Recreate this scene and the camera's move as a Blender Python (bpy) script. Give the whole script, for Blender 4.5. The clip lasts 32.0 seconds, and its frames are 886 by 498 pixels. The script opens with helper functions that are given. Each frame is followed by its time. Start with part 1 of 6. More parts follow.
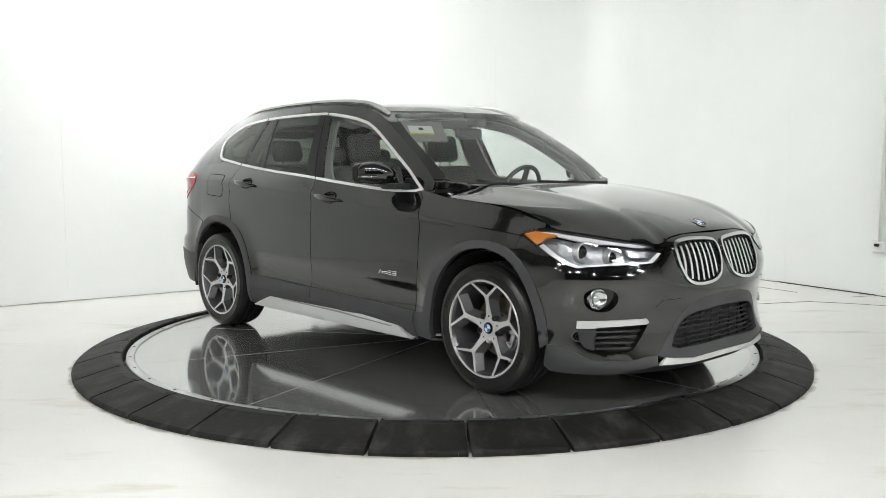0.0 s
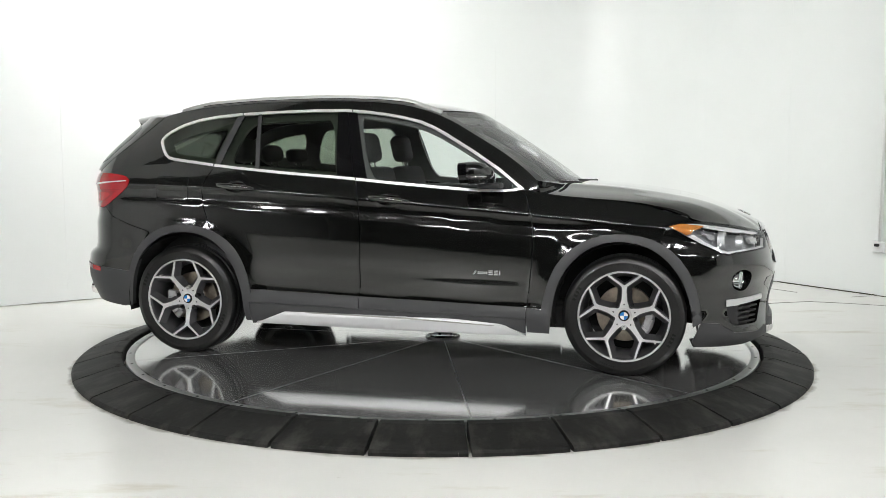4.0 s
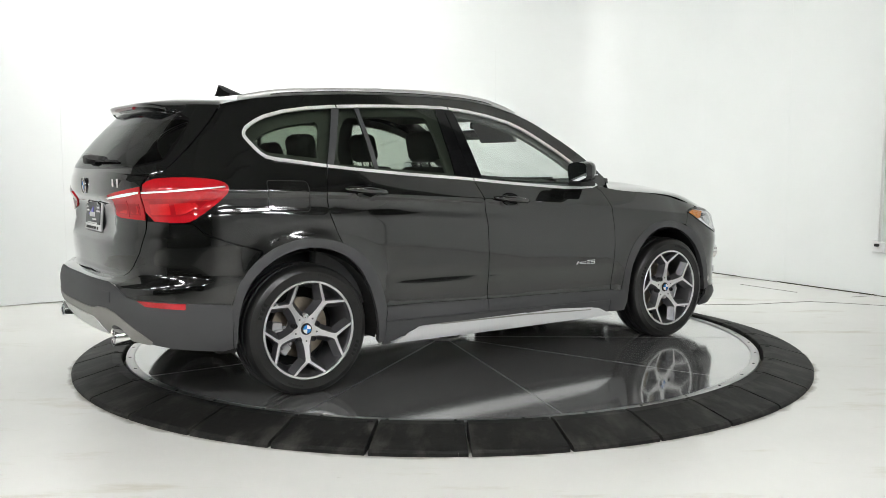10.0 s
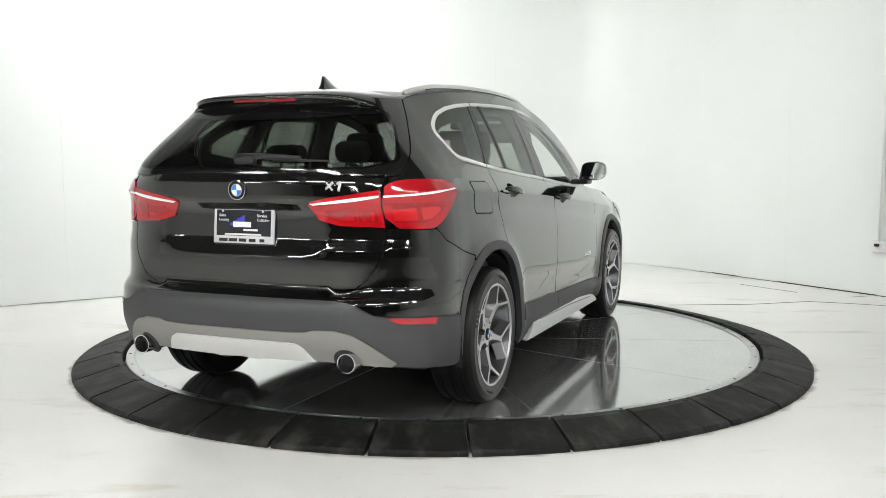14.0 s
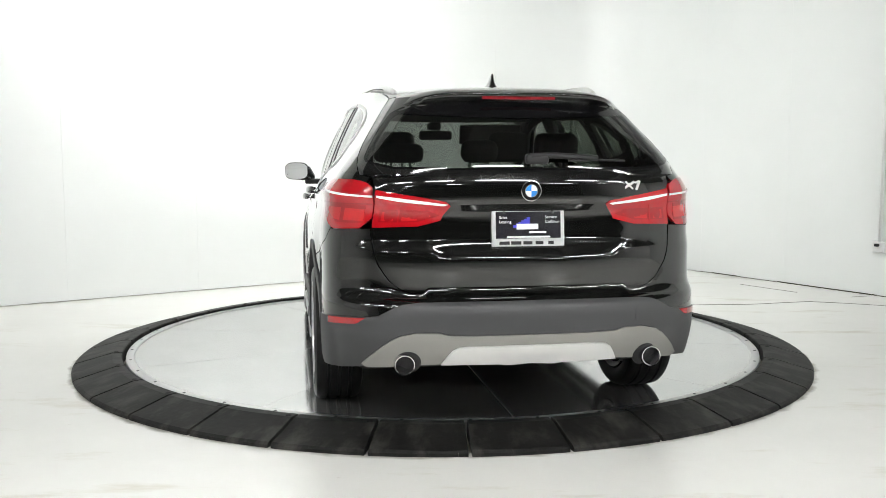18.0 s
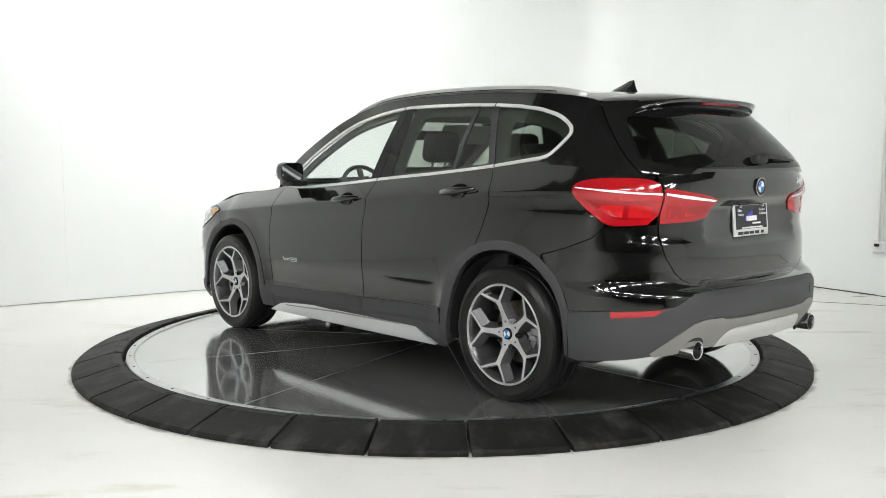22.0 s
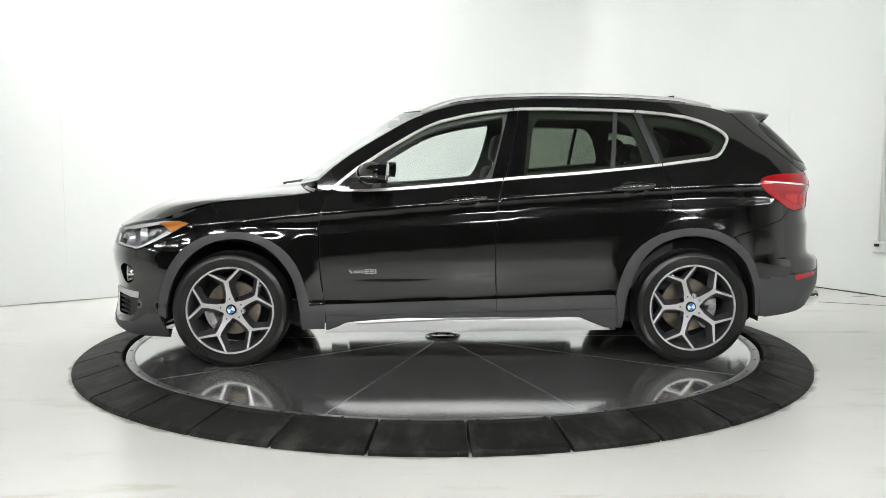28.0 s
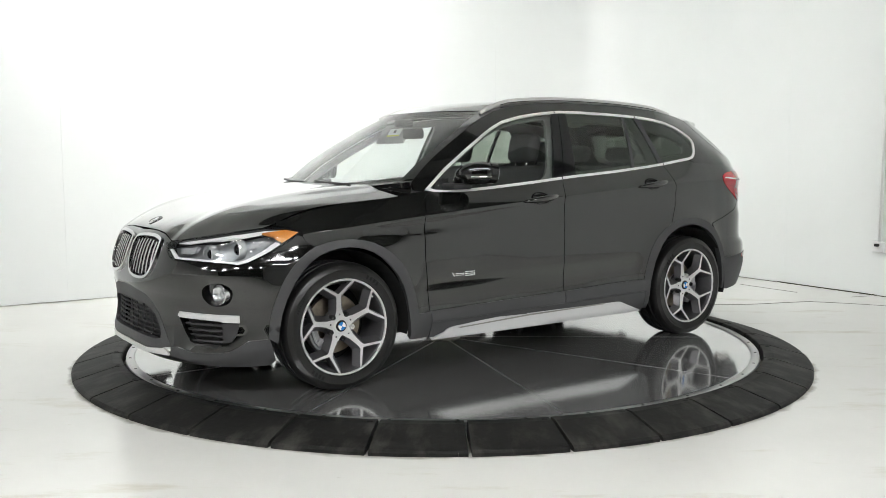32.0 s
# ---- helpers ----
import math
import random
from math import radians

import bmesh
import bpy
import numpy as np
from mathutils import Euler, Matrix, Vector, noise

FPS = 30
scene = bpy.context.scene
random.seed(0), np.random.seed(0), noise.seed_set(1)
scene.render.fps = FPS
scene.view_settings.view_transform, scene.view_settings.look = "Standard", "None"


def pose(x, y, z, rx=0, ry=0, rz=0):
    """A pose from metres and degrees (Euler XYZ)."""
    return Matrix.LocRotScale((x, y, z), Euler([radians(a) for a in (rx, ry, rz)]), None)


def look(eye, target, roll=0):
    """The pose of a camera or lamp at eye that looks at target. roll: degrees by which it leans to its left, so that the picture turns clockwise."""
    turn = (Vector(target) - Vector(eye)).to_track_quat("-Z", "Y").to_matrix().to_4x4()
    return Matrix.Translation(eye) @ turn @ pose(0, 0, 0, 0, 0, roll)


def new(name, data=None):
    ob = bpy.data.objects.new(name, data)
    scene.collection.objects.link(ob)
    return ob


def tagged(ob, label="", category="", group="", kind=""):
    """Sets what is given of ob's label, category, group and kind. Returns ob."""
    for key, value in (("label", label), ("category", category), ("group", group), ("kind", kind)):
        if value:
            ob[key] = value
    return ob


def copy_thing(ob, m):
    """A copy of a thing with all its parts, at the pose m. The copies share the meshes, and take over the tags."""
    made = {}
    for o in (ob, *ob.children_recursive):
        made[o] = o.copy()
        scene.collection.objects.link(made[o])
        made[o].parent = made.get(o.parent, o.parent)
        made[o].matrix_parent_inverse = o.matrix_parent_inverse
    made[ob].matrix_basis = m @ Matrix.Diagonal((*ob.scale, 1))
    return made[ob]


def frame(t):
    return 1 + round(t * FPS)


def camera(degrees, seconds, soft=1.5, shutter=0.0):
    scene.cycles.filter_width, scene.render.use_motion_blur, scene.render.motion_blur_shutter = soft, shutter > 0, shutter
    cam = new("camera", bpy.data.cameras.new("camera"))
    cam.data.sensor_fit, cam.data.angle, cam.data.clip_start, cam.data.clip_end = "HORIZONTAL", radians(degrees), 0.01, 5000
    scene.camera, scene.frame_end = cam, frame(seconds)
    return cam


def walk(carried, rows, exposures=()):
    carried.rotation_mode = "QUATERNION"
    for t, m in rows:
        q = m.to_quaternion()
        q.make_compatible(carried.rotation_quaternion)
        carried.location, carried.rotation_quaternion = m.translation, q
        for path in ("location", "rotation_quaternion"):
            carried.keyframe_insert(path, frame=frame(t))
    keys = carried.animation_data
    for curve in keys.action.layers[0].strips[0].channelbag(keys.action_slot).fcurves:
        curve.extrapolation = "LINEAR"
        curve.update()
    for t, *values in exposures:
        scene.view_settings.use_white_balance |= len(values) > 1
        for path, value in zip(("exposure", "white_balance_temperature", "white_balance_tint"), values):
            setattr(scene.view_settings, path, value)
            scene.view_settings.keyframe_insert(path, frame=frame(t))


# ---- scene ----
from mathutils.geometry import delaunay_2d_cdt

# camera: it stands still before the turntable
cam = camera(52.15, 32.0, soft=0.65)
EYE = (0.0, -6.054, 1.249)
ROLL = -0.082
STAND = look(EYE, (EYE[0] + 0.00035, EYE[1] + math.cos(radians(5.598)), EYE[2] - math.sin(radians(5.598))), ROLL)
walk(cam, [(0, STAND), (32, STAND)])

DISC_Z, DISC_R, RING_R = 0.0592, 2.030, 2.335


def table_angle(t):
    """Degrees by which the turntable has turned."""
    return -46.605 + 8.12204 * t + 0.0025224 * (t - 16) ** 2 + 0.00024187 * (t - 16) ** 3


# ---- light ----
world = bpy.data.worlds.new("world")
scene.world = world
world.use_nodes = True
world.node_tree.nodes["Background"].inputs[0].default_value = (0.5, 0.5, 0.5, 1)
world.node_tree.nodes["Background"].inputs[1].default_value = 0.02
scene.view_settings.exposure = 0.0
LAMP_POWER = 84.0


# ---- materials ----
def material(name, color, rough=0.5, metal=0.0, coat=0.0, grain=0.0, scale=20.0, bump=0.0, spec=0.5, emit=0.0, stain=0.0, stain_scale=1.5):
    m = bpy.data.materials.new(name)
    m.use_nodes = True
    nt = m.node_tree
    b = nt.nodes["Principled BSDF"]
    b.inputs["Base Color"].default_value = (*color, 1)
    b.inputs["Roughness"].default_value = rough
    b.inputs["Metallic"].default_value = metal
    b.inputs["Coat Weight"].default_value = coat
    b.inputs["Coat Roughness"].default_value = 0.02
    b.inputs["Specular IOR Level"].default_value = spec
    if emit:
        b.inputs["Emission Color"].default_value = (*color, 1)
        b.inputs["Emission Strength"].default_value = emit
    if grain or bump or stain:
        tc = nt.nodes.new("ShaderNodeTexCoord")
        fine = nt.nodes.new("ShaderNodeTexNoise")
        fine.inputs["Scale"].default_value = scale
        fine.inputs["Detail"].default_value = 6
        nt.links.new(tc.outputs["Object"], fine.inputs["Vector"])
        broad = nt.nodes.new("ShaderNodeTexNoise")
        broad.inputs["Scale"].default_value = stain_scale
        broad.inputs["Detail"].default_value = 5
        nt.links.new(tc.outputs["Object"], broad.inputs["Vector"])
        ramp = nt.nodes.new("ShaderNodeMapRange")
        ramp.inputs["To Min"].default_value = 1 - grain
        ramp.inputs["To Max"].default_value = 1 + grain
        nt.links.new(fine.outputs["Fac"], ramp.inputs["Value"])
        ramp2 = nt.nodes.new("ShaderNodeMapRange")
        ramp2.inputs["From Min"].default_value = 0.35
        ramp2.inputs["From Max"].default_value = 0.65
        ramp2.inputs["To Min"].default_value = 1 - stain
        ramp2.inputs["To Max"].default_value = 1
        nt.links.new(broad.outputs["Fac"], ramp2.inputs["Value"])
        mul = nt.nodes.new("ShaderNodeMath")
        mul.operation = "MULTIPLY"
        nt.links.new(ramp.outputs[0], mul.inputs[0])
        nt.links.new(ramp2.outputs[0], mul.inputs[1])
        tint = nt.nodes.new("ShaderNodeMix")
        tint.data_type = "RGBA"
        tint.blend_type = "MULTIPLY"
        tint.inputs["Factor"].default_value = 1
        tint.inputs["A"].default_value = (*color, 1)
        nt.links.new(mul.outputs[0], tint.inputs["B"])
        nt.links.new(tint.outputs["Result"], b.inputs["Base Color"])
        if bump:
            bp = nt.nodes.new("ShaderNodeBump")
            bp.inputs["Strength"].default_value = bump
            bp.inputs["Distance"].default_value = 0.002
            nt.links.new(fine.outputs["Fac"], bp.inputs["Height"])
            nt.links.new(bp.outputs["Normal"], b.inputs["Normal"])
    return m


def pane_glass(name, tint, gloss=0.0):
    """A thin pane: tinted see-through, with a clear reflection that grows at grazing angles."""
    m = bpy.data.materials.new(name)
    m.use_nodes = True
    nt = m.node_tree
    nt.nodes.clear()
    out = nt.nodes.new("ShaderNodeOutputMaterial")
    clear = nt.nodes.new("ShaderNodeBsdfTransparent")
    clear.inputs["Color"].default_value = (*tint, 1)
    shine = nt.nodes.new("ShaderNodeBsdfGlossy")
    shine.inputs["Roughness"].default_value = gloss
    edge = nt.nodes.new("ShaderNodeLayerWeight")
    edge.inputs["Blend"].default_value = 0.5
    power = nt.nodes.new("ShaderNodeMath")
    power.operation = "POWER"
    power.inputs[1].default_value = 5.0
    nt.links.new(edge.outputs["Facing"], power.inputs[0])
    fres = nt.nodes.new("ShaderNodeMapRange")
    fres.inputs["To Min"].default_value = 0.08
    fres.inputs["To Max"].default_value = 1.0
    nt.links.new(power.outputs[0], fres.inputs["Value"])
    mix = nt.nodes.new("ShaderNodeMixShader")
    nt.links.new(fres.outputs[0], mix.inputs[0])
    nt.links.new(clear.outputs[0], mix.inputs[1])
    nt.links.new(shine.outputs[0], mix.inputs[2])
    nt.links.new(mix.outputs[0], out.inputs[0])
    return m


PAINT = material("black_paint", (0.0038, 0.0041, 0.0037), 0.09, 0, 1.0, spec=0.52)
EDGE_BLACK = material("window_edge_black", (0.004, 0.004, 0.0045), 0.08, spec=0.4)
GLOSS_BLACK = material("gloss_black", (0.004, 0.004, 0.0045), 0.06)
CLAD = material("grey_plastic", (0.046, 0.047, 0.049), 0.5, grain=0.1, scale=400, bump=0.15, stain=0.1, stain_scale=3)
DARK = material("dark_plastic", (0.012, 0.012, 0.013), 0.55, grain=0.1, scale=200, bump=0.1)
UNDER = material("underbody", (0.006, 0.006, 0.006), 0.8, grain=0.2, scale=40)
CHROME = material("chrome", (0.78, 0.78, 0.79), 0.12, 1.0)
BRIGHT_TRIM = material("bright_satin_trim", (0.82, 0.82, 0.81), 0.30, 0.35, grain=0.03, scale=300)
PLATE_CHROME = material("plate_frame_chrome", (0.74, 0.74, 0.74), 0.30, 0.6)
SATIN = material("satin_aluminium", (0.62, 0.62, 0.61), 0.30, 0.55, grain=0.05, scale=300)
SILVER = material("silver_paint", (0.60, 0.605, 0.61), 0.36, 0.45, coat=0.2, grain=0.03, scale=300)
DIFFUSER = material("warm_grey_plastic", (0.25, 0.245, 0.23), 0.5, 0.2, grain=0.06, scale=300)
SKID = material("matt_silver_plastic", (0.66, 0.66, 0.65), 0.42, 0.25, grain=0.04, scale=250)
RUBBER = material("tyre_rubber", (0.0055, 0.0055, 0.0055), 0.5, spec=0.28, grain=0.25, scale=60, bump=0.2, stain=0.3, stain_scale=6)
SIDEWALL = material("tyre_sidewall", (0.0055, 0.0055, 0.0055), 0.30, spec=0.45, grain=0.2, scale=90, bump=0.12, stain=0.35, stain_scale=9)
RIM_DARK = material("rim_grey", (0.105, 0.105, 0.11), 0.30, 0.7, grain=0.06, scale=60)
RIM_FACE = material("machined_rim", (0.63, 0.63, 0.63), 0.35, 0.65, grain=0.04, scale=200)
STEEL_DARK = material("brake_steel", (0.30, 0.26, 0.21), 0.38, 0.9, grain=0.3, scale=40, stain=0.3, stain_scale=14)
CALIPER = material("caliper_alloy", (0.40, 0.40, 0.41), 0.45, 0.7, grain=0.15, scale=60)
RED_LENS = material("red_lens", (0.40, 0.006, 0.011), 0.10, 0, 0.9, spec=0.4, grain=0.12, scale=90)
RED_DEEP = material("red_lens_deep", (0.29, 0.004, 0.008), 0.12, 0, 0.8, spec=0.3)
RED_BRIGHT = material("red_lens_bright", (0.50, 0.010, 0.013), 0.14, 0, 0.7, grain=0.25, scale=180)
RED_DIM = material("red_lens_dim", (0.20, 0.004, 0.010), 0.15, 0, 0.4)
RED_REFLECT = material("red_reflector", (0.35, 0.01, 0.015), 0.15, 0, 0.6, grain=0.25, scale=300)
AMBER = material("amber_lens", (0.66, 0.24, 0.045), 0.15, 0, 0.8, grain=0.1, scale=120)
WHITE_STRIP = material("white_light_strip", (0.86, 0.85, 0.85), 0.2, 0, 0.6)
LAMP_BOWL = material("lamp_reflector", (0.82, 0.83, 0.84), 0.22, 0.6, grain=0.15, scale=30)
LAMP_GREY = material("lamp_housing", (0.27, 0.275, 0.285), 0.28, 0.6, grain=0.1, scale=40)
CLEAR = pane_glass("clear_lens", (0.93, 0.94, 0.95))
GLASS_FRONT = pane_glass("front_glass", (0.90, 0.94, 0.92))
GLASS_SCREEN = pane_glass("screen_glass", (0.92, 0.95, 0.935))
GLASS_REAR = pane_glass("dark_rear_glass", (0.15, 0.168, 0.15))
GLASS_PRIVACY = pane_glass("privacy_glass", (0.38, 0.43, 0.37))
MIRROR_GLASS = material("mirror_glass", (0.8, 0.82, 0.85), 0.02, 1.0)
SEAT = material("seat_fabric", (0.045, 0.045, 0.046), 0.75, grain=0.08, scale=25)
PILLAR = material("pillar_lining", (0.17, 0.174, 0.168), 0.8, grain=0.05, scale=25)
LINING = material("roof_lining", (0.26, 0.26, 0.25), 0.9, grain=0.04, scale=12)
DASH = material("dashboard_plastic", (0.045, 0.046, 0.046), 0.6, grain=0.06, scale=30)
LETTER = material("bright_lettering", (0.72, 0.72, 0.72), 0.3, 0.3)
BLUE = material("badge_blue", (0.03, 0.22, 0.60), 0.2, 0, 0.8)
WHITE = material("badge_white", (0.8, 0.8, 0.8), 0.25, 0, 0.6)
PLATE_BLACK = material("plate_black", (0.012, 0.012, 0.016), 0.25)
PLATE_BLUE = material("plate_blue", (0.04, 0.04, 0.42), 0.3)
STICKER = material("sticker_paper", (0.72, 0.76, 0.74), 0.6)
STICKER_YELLOW = material("sticker_yellow", (0.6, 0.6, 0.04), 0.6)
WALL_WHITE = material("white_wall_panel", (0.75, 0.77, 0.758), 0.38, grain=0.01, scale=3, stain=0.035, stain_scale=0.9)
FLOOR_WHITE = material("white_epoxy_floor", (0.80, 0.80, 0.765), 0.22, grain=0.02, scale=9, stain=0.06, stain_scale=0.8)
CEIL_WHITE = material("white_ceiling", (0.80, 0.81, 0.80), 0.6, grain=0.02, scale=3)
SIDE_WHITE = material("pale_side_wall", (0.80, 0.81, 0.80), 0.6, grain=0.04, scale=3, stain=0.08, stain_scale=0.7)
CEIL_GREY = material("dark_ceiling_deck", (0.10, 0.10, 0.10), 0.7, grain=0.1, scale=4)
BACK_GREY = material("dark_back_wall", (0.042, 0.044, 0.043), 0.8, grain=0.2, scale=2)
RING_RUBBER = material("ramp_rubber", (0.0095, 0.0095, 0.0088), 0.6, grain=0.4, scale=30, bump=0.6, spec=0.24, stain=0.5, stain_scale=5)


def add_scuffs(m, color, scale, low, high):
    """Pale rubbed marks with a shape of their own, over the base colour; each piece has its own."""
    nt = m.node_tree
    b = nt.nodes["Principled BSDF"]
    tc, info = nt.nodes.new("ShaderNodeTexCoord"), nt.nodes.new("ShaderNodeObjectInfo")
    shift = nt.nodes.new("ShaderNodeVectorMath")
    shift.operation = "ADD"
    grow = nt.nodes.new("ShaderNodeMath")
    grow.operation = "MULTIPLY"
    grow.inputs[1].default_value = 37.0
    nt.links.new(info.outputs["Random"], grow.inputs[0])
    nt.links.new(tc.outputs["Object"], shift.inputs[0])
    nt.links.new(grow.outputs[0], shift.inputs[1])
    stretch = nt.nodes.new("ShaderNodeMapping")
    stretch.inputs["Scale"].default_value = scale
    nt.links.new(shift.outputs[0], stretch.inputs["Vector"])
    nz = nt.nodes.new("ShaderNodeTexNoise")
    nz.inputs["Scale"].default_value = 1.0
    nz.inputs["Detail"].default_value = 8
    nz.inputs["Roughness"].default_value = 0.65
    nt.links.new(stretch.outputs[0], nz.inputs["Vector"])
    cut = nt.nodes.new("ShaderNodeMapRange")
    cut.inputs["From Min"].default_value = low
    cut.inputs["From Max"].default_value = high
    nt.links.new(nz.outputs["Fac"], cut.inputs["Value"])
    mix = nt.nodes.new("ShaderNodeMix")
    mix.data_type = "RGBA"
    mix.inputs["B"].default_value = (*color, 1)
    old = b.inputs["Base Color"].links[0].from_socket
    nt.links.new(old, mix.inputs["A"])
    nt.links.new(cut.outputs[0], mix.inputs["Factor"])
    nt.links.new(mix.outputs["Result"], b.inputs["Base Color"])


add_scuffs(RING_RUBBER, (0.042, 0.041, 0.037), (5, 9, 5), 0.48, 0.70)
add_scuffs(RING_RUBBER, (0.13, 0.128, 0.115), (38, 60, 5), 0.70, 0.76)
add_scuffs(FLOOR_WHITE, (0.60, 0.57, 0.48), (1.1, 4.0, 1), 0.58, 0.78)
add_scuffs(FLOOR_WHITE, (0.42, 0.40, 0.34), (9, 26, 1), 0.70, 0.80)


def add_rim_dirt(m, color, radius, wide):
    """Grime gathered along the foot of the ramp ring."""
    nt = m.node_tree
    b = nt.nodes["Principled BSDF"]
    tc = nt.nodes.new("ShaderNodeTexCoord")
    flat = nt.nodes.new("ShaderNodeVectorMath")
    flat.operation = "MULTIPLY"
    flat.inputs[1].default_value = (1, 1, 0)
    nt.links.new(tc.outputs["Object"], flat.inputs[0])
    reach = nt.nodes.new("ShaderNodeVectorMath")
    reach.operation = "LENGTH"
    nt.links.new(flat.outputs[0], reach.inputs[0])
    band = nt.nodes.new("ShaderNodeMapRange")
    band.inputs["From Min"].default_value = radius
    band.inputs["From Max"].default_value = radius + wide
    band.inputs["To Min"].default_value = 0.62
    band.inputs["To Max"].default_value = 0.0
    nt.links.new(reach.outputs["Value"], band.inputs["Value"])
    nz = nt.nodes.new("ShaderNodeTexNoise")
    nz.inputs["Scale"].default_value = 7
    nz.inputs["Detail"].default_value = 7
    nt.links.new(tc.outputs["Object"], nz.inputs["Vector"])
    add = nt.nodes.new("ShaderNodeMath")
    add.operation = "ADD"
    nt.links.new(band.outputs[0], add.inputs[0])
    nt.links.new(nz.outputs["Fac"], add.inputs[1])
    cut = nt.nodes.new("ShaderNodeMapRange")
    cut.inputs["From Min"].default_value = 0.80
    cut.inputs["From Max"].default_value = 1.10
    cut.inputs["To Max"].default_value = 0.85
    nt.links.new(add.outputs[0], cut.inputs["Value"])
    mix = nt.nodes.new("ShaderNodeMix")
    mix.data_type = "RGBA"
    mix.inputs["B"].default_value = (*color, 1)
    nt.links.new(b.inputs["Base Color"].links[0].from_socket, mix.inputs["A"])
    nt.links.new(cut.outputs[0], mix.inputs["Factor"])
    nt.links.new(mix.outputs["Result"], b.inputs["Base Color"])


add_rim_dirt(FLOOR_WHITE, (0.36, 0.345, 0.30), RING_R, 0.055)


def brushed(m, least, most):
    """Fine brushing: each panel has a gloss of its own, and the grain runs along it."""
    nt = m.node_tree
    b = nt.nodes["Principled BSDF"]
    info, tc = nt.nodes.new("ShaderNodeObjectInfo"), nt.nodes.new("ShaderNodeTexCoord")
    gloss = nt.nodes.new("ShaderNodeMapRange")
    gloss.inputs["To Min"].default_value = least
    gloss.inputs["To Max"].default_value = most
    nt.links.new(info.outputs["Random"], gloss.inputs["Value"])
    stretch = nt.nodes.new("ShaderNodeMapping")
    stretch.inputs["Scale"].default_value = (3, 90, 1)
    stretch.inputs["Rotation"].default_value = (0, 0, radians(18))
    nt.links.new(tc.outputs["Object"], stretch.inputs["Vector"])
    nz = nt.nodes.new("ShaderNodeTexNoise")
    nz.inputs["Scale"].default_value = 1.0
    nz.inputs["Detail"].default_value = 5
    nt.links.new(stretch.outputs[0], nz.inputs["Vector"])
    vary = nt.nodes.new("ShaderNodeMapRange")
    vary.inputs["To Min"].default_value = 0.75
    vary.inputs["To Max"].default_value = 1.25
    nt.links.new(nz.outputs["Fac"], vary.inputs["Value"])
    mul = nt.nodes.new("ShaderNodeMath")
    mul.operation = "MULTIPLY"
    nt.links.new(gloss.outputs[0], mul.inputs[0])
    nt.links.new(vary.outputs[0], mul.inputs[1])
    nt.links.new(mul.outputs[0], b.inputs["Roughness"])

WALL_JOINT = material("wall_joint_filler", (0.76, 0.77, 0.76), 0.8)
JOINT = material("joint_black", (0.008, 0.008, 0.008), 0.9)
TABLE_STEEL = material("turntable_steel", (0.60, 0.605, 0.60), 0.11, 0.86, grain=0.08, scale=60, stain=0.12, stain_scale=2.5)
brushed(TABLE_STEEL, 0.06, 0.11)
add_scuffs(TABLE_STEEL, (0.62, 0.62, 0.60), (7, 7, 1), 0.66, 0.72)
TRIM_STEEL = material("turntable_trim_steel", (0.50, 0.50, 0.50), 0.32, 1.0, grain=0.1, scale=80)
LAMP_GLOW = material("lamp_diffuser", (0.998, 0.995, 0.985), 0.5, emit=LAMP_POWER)
LAMP_FRAME = material("lamp_frame", (0.6, 0.6, 0.6), 0.4)
FLOOR_JOINT = material("floor_joint_filler", (0.16, 0.155, 0.14), 0.7)
FLOOR_DARK = material("dark_shop_floor", (0.028, 0.028, 0.028), 0.5, grain=0.2, scale=3)
FOOT_GAP = material("wall_foot_gap", (0.05, 0.042, 0.032), 0.9)
CONDUIT = material("white_conduit", (0.75, 0.76, 0.75), 0.4)


# ---- building helpers ----
def mesh_of(name, verts, faces, normals=None, smooth=True):
    me = bpy.data.meshes.new(name)
    me.from_pydata([tuple(v) for v in verts], [], [tuple(f) for f in faces])
    if smooth:
        me.polygons.foreach_set("use_smooth", [True] * len(me.polygons))
    if normals is not None:
        me.normals_split_custom_set_from_vertices([tuple(n) for n in normals])
    me.update()
    return me


def part(name, data, mat, parent=None, label=""):
    """Link a mesh or a bmesh as one object under its thing."""
    if isinstance(data, bmesh.types.BMesh):
        me = bpy.data.meshes.new(name)
        data.to_mesh(me)
        data.free()
        data = me
    data.materials.clear()
    data.materials.append(mat)
    ob = new(name, data)
    if parent is not None:
        ob.parent = parent
    return tagged(ob, label)


def thing(name, label, category, m=None, group="", kind=""):
    ob = new(name)
    if m is not None:
        ob.matrix_basis = m
    return tagged(ob, label, category, group, kind)


def box(bm, cx, cy, cz, sx, sy, sz, bevel=0.0, m=None):
    r = bmesh.ops.create_cube(bm, size=1.0)
    vs = r["verts"]
    for v in vs:
        v.co = Vector((cx + v.co.x * sx, cy + v.co.y * sy, cz + v.co.z * sz))
    if bevel:
        es = list({e for v in vs for e in v.link_edges})
        out = bmesh.ops.bevel(bm, geom=es, offset=bevel, segments=3, profile=0.5, affect="EDGES")
        vs = list(set(out["verts"]) | {v for v in vs if v.is_valid})
        vs = [v for v in bm.verts if v.is_valid and v in set(vs)]
    if m is not None:
        bmesh.ops.transform(bm, matrix=m, verts=vs)
    return vs


def boxed(cx, cy, cz, sx, sy, sz, bevel=0.0, m=None, smooth=False):
    bm = bmesh.new()
    box(bm, cx, cy, cz, sx, sy, sz, bevel, m)
    if smooth:
        for f in bm.faces:
            f.smooth = True
    return bm


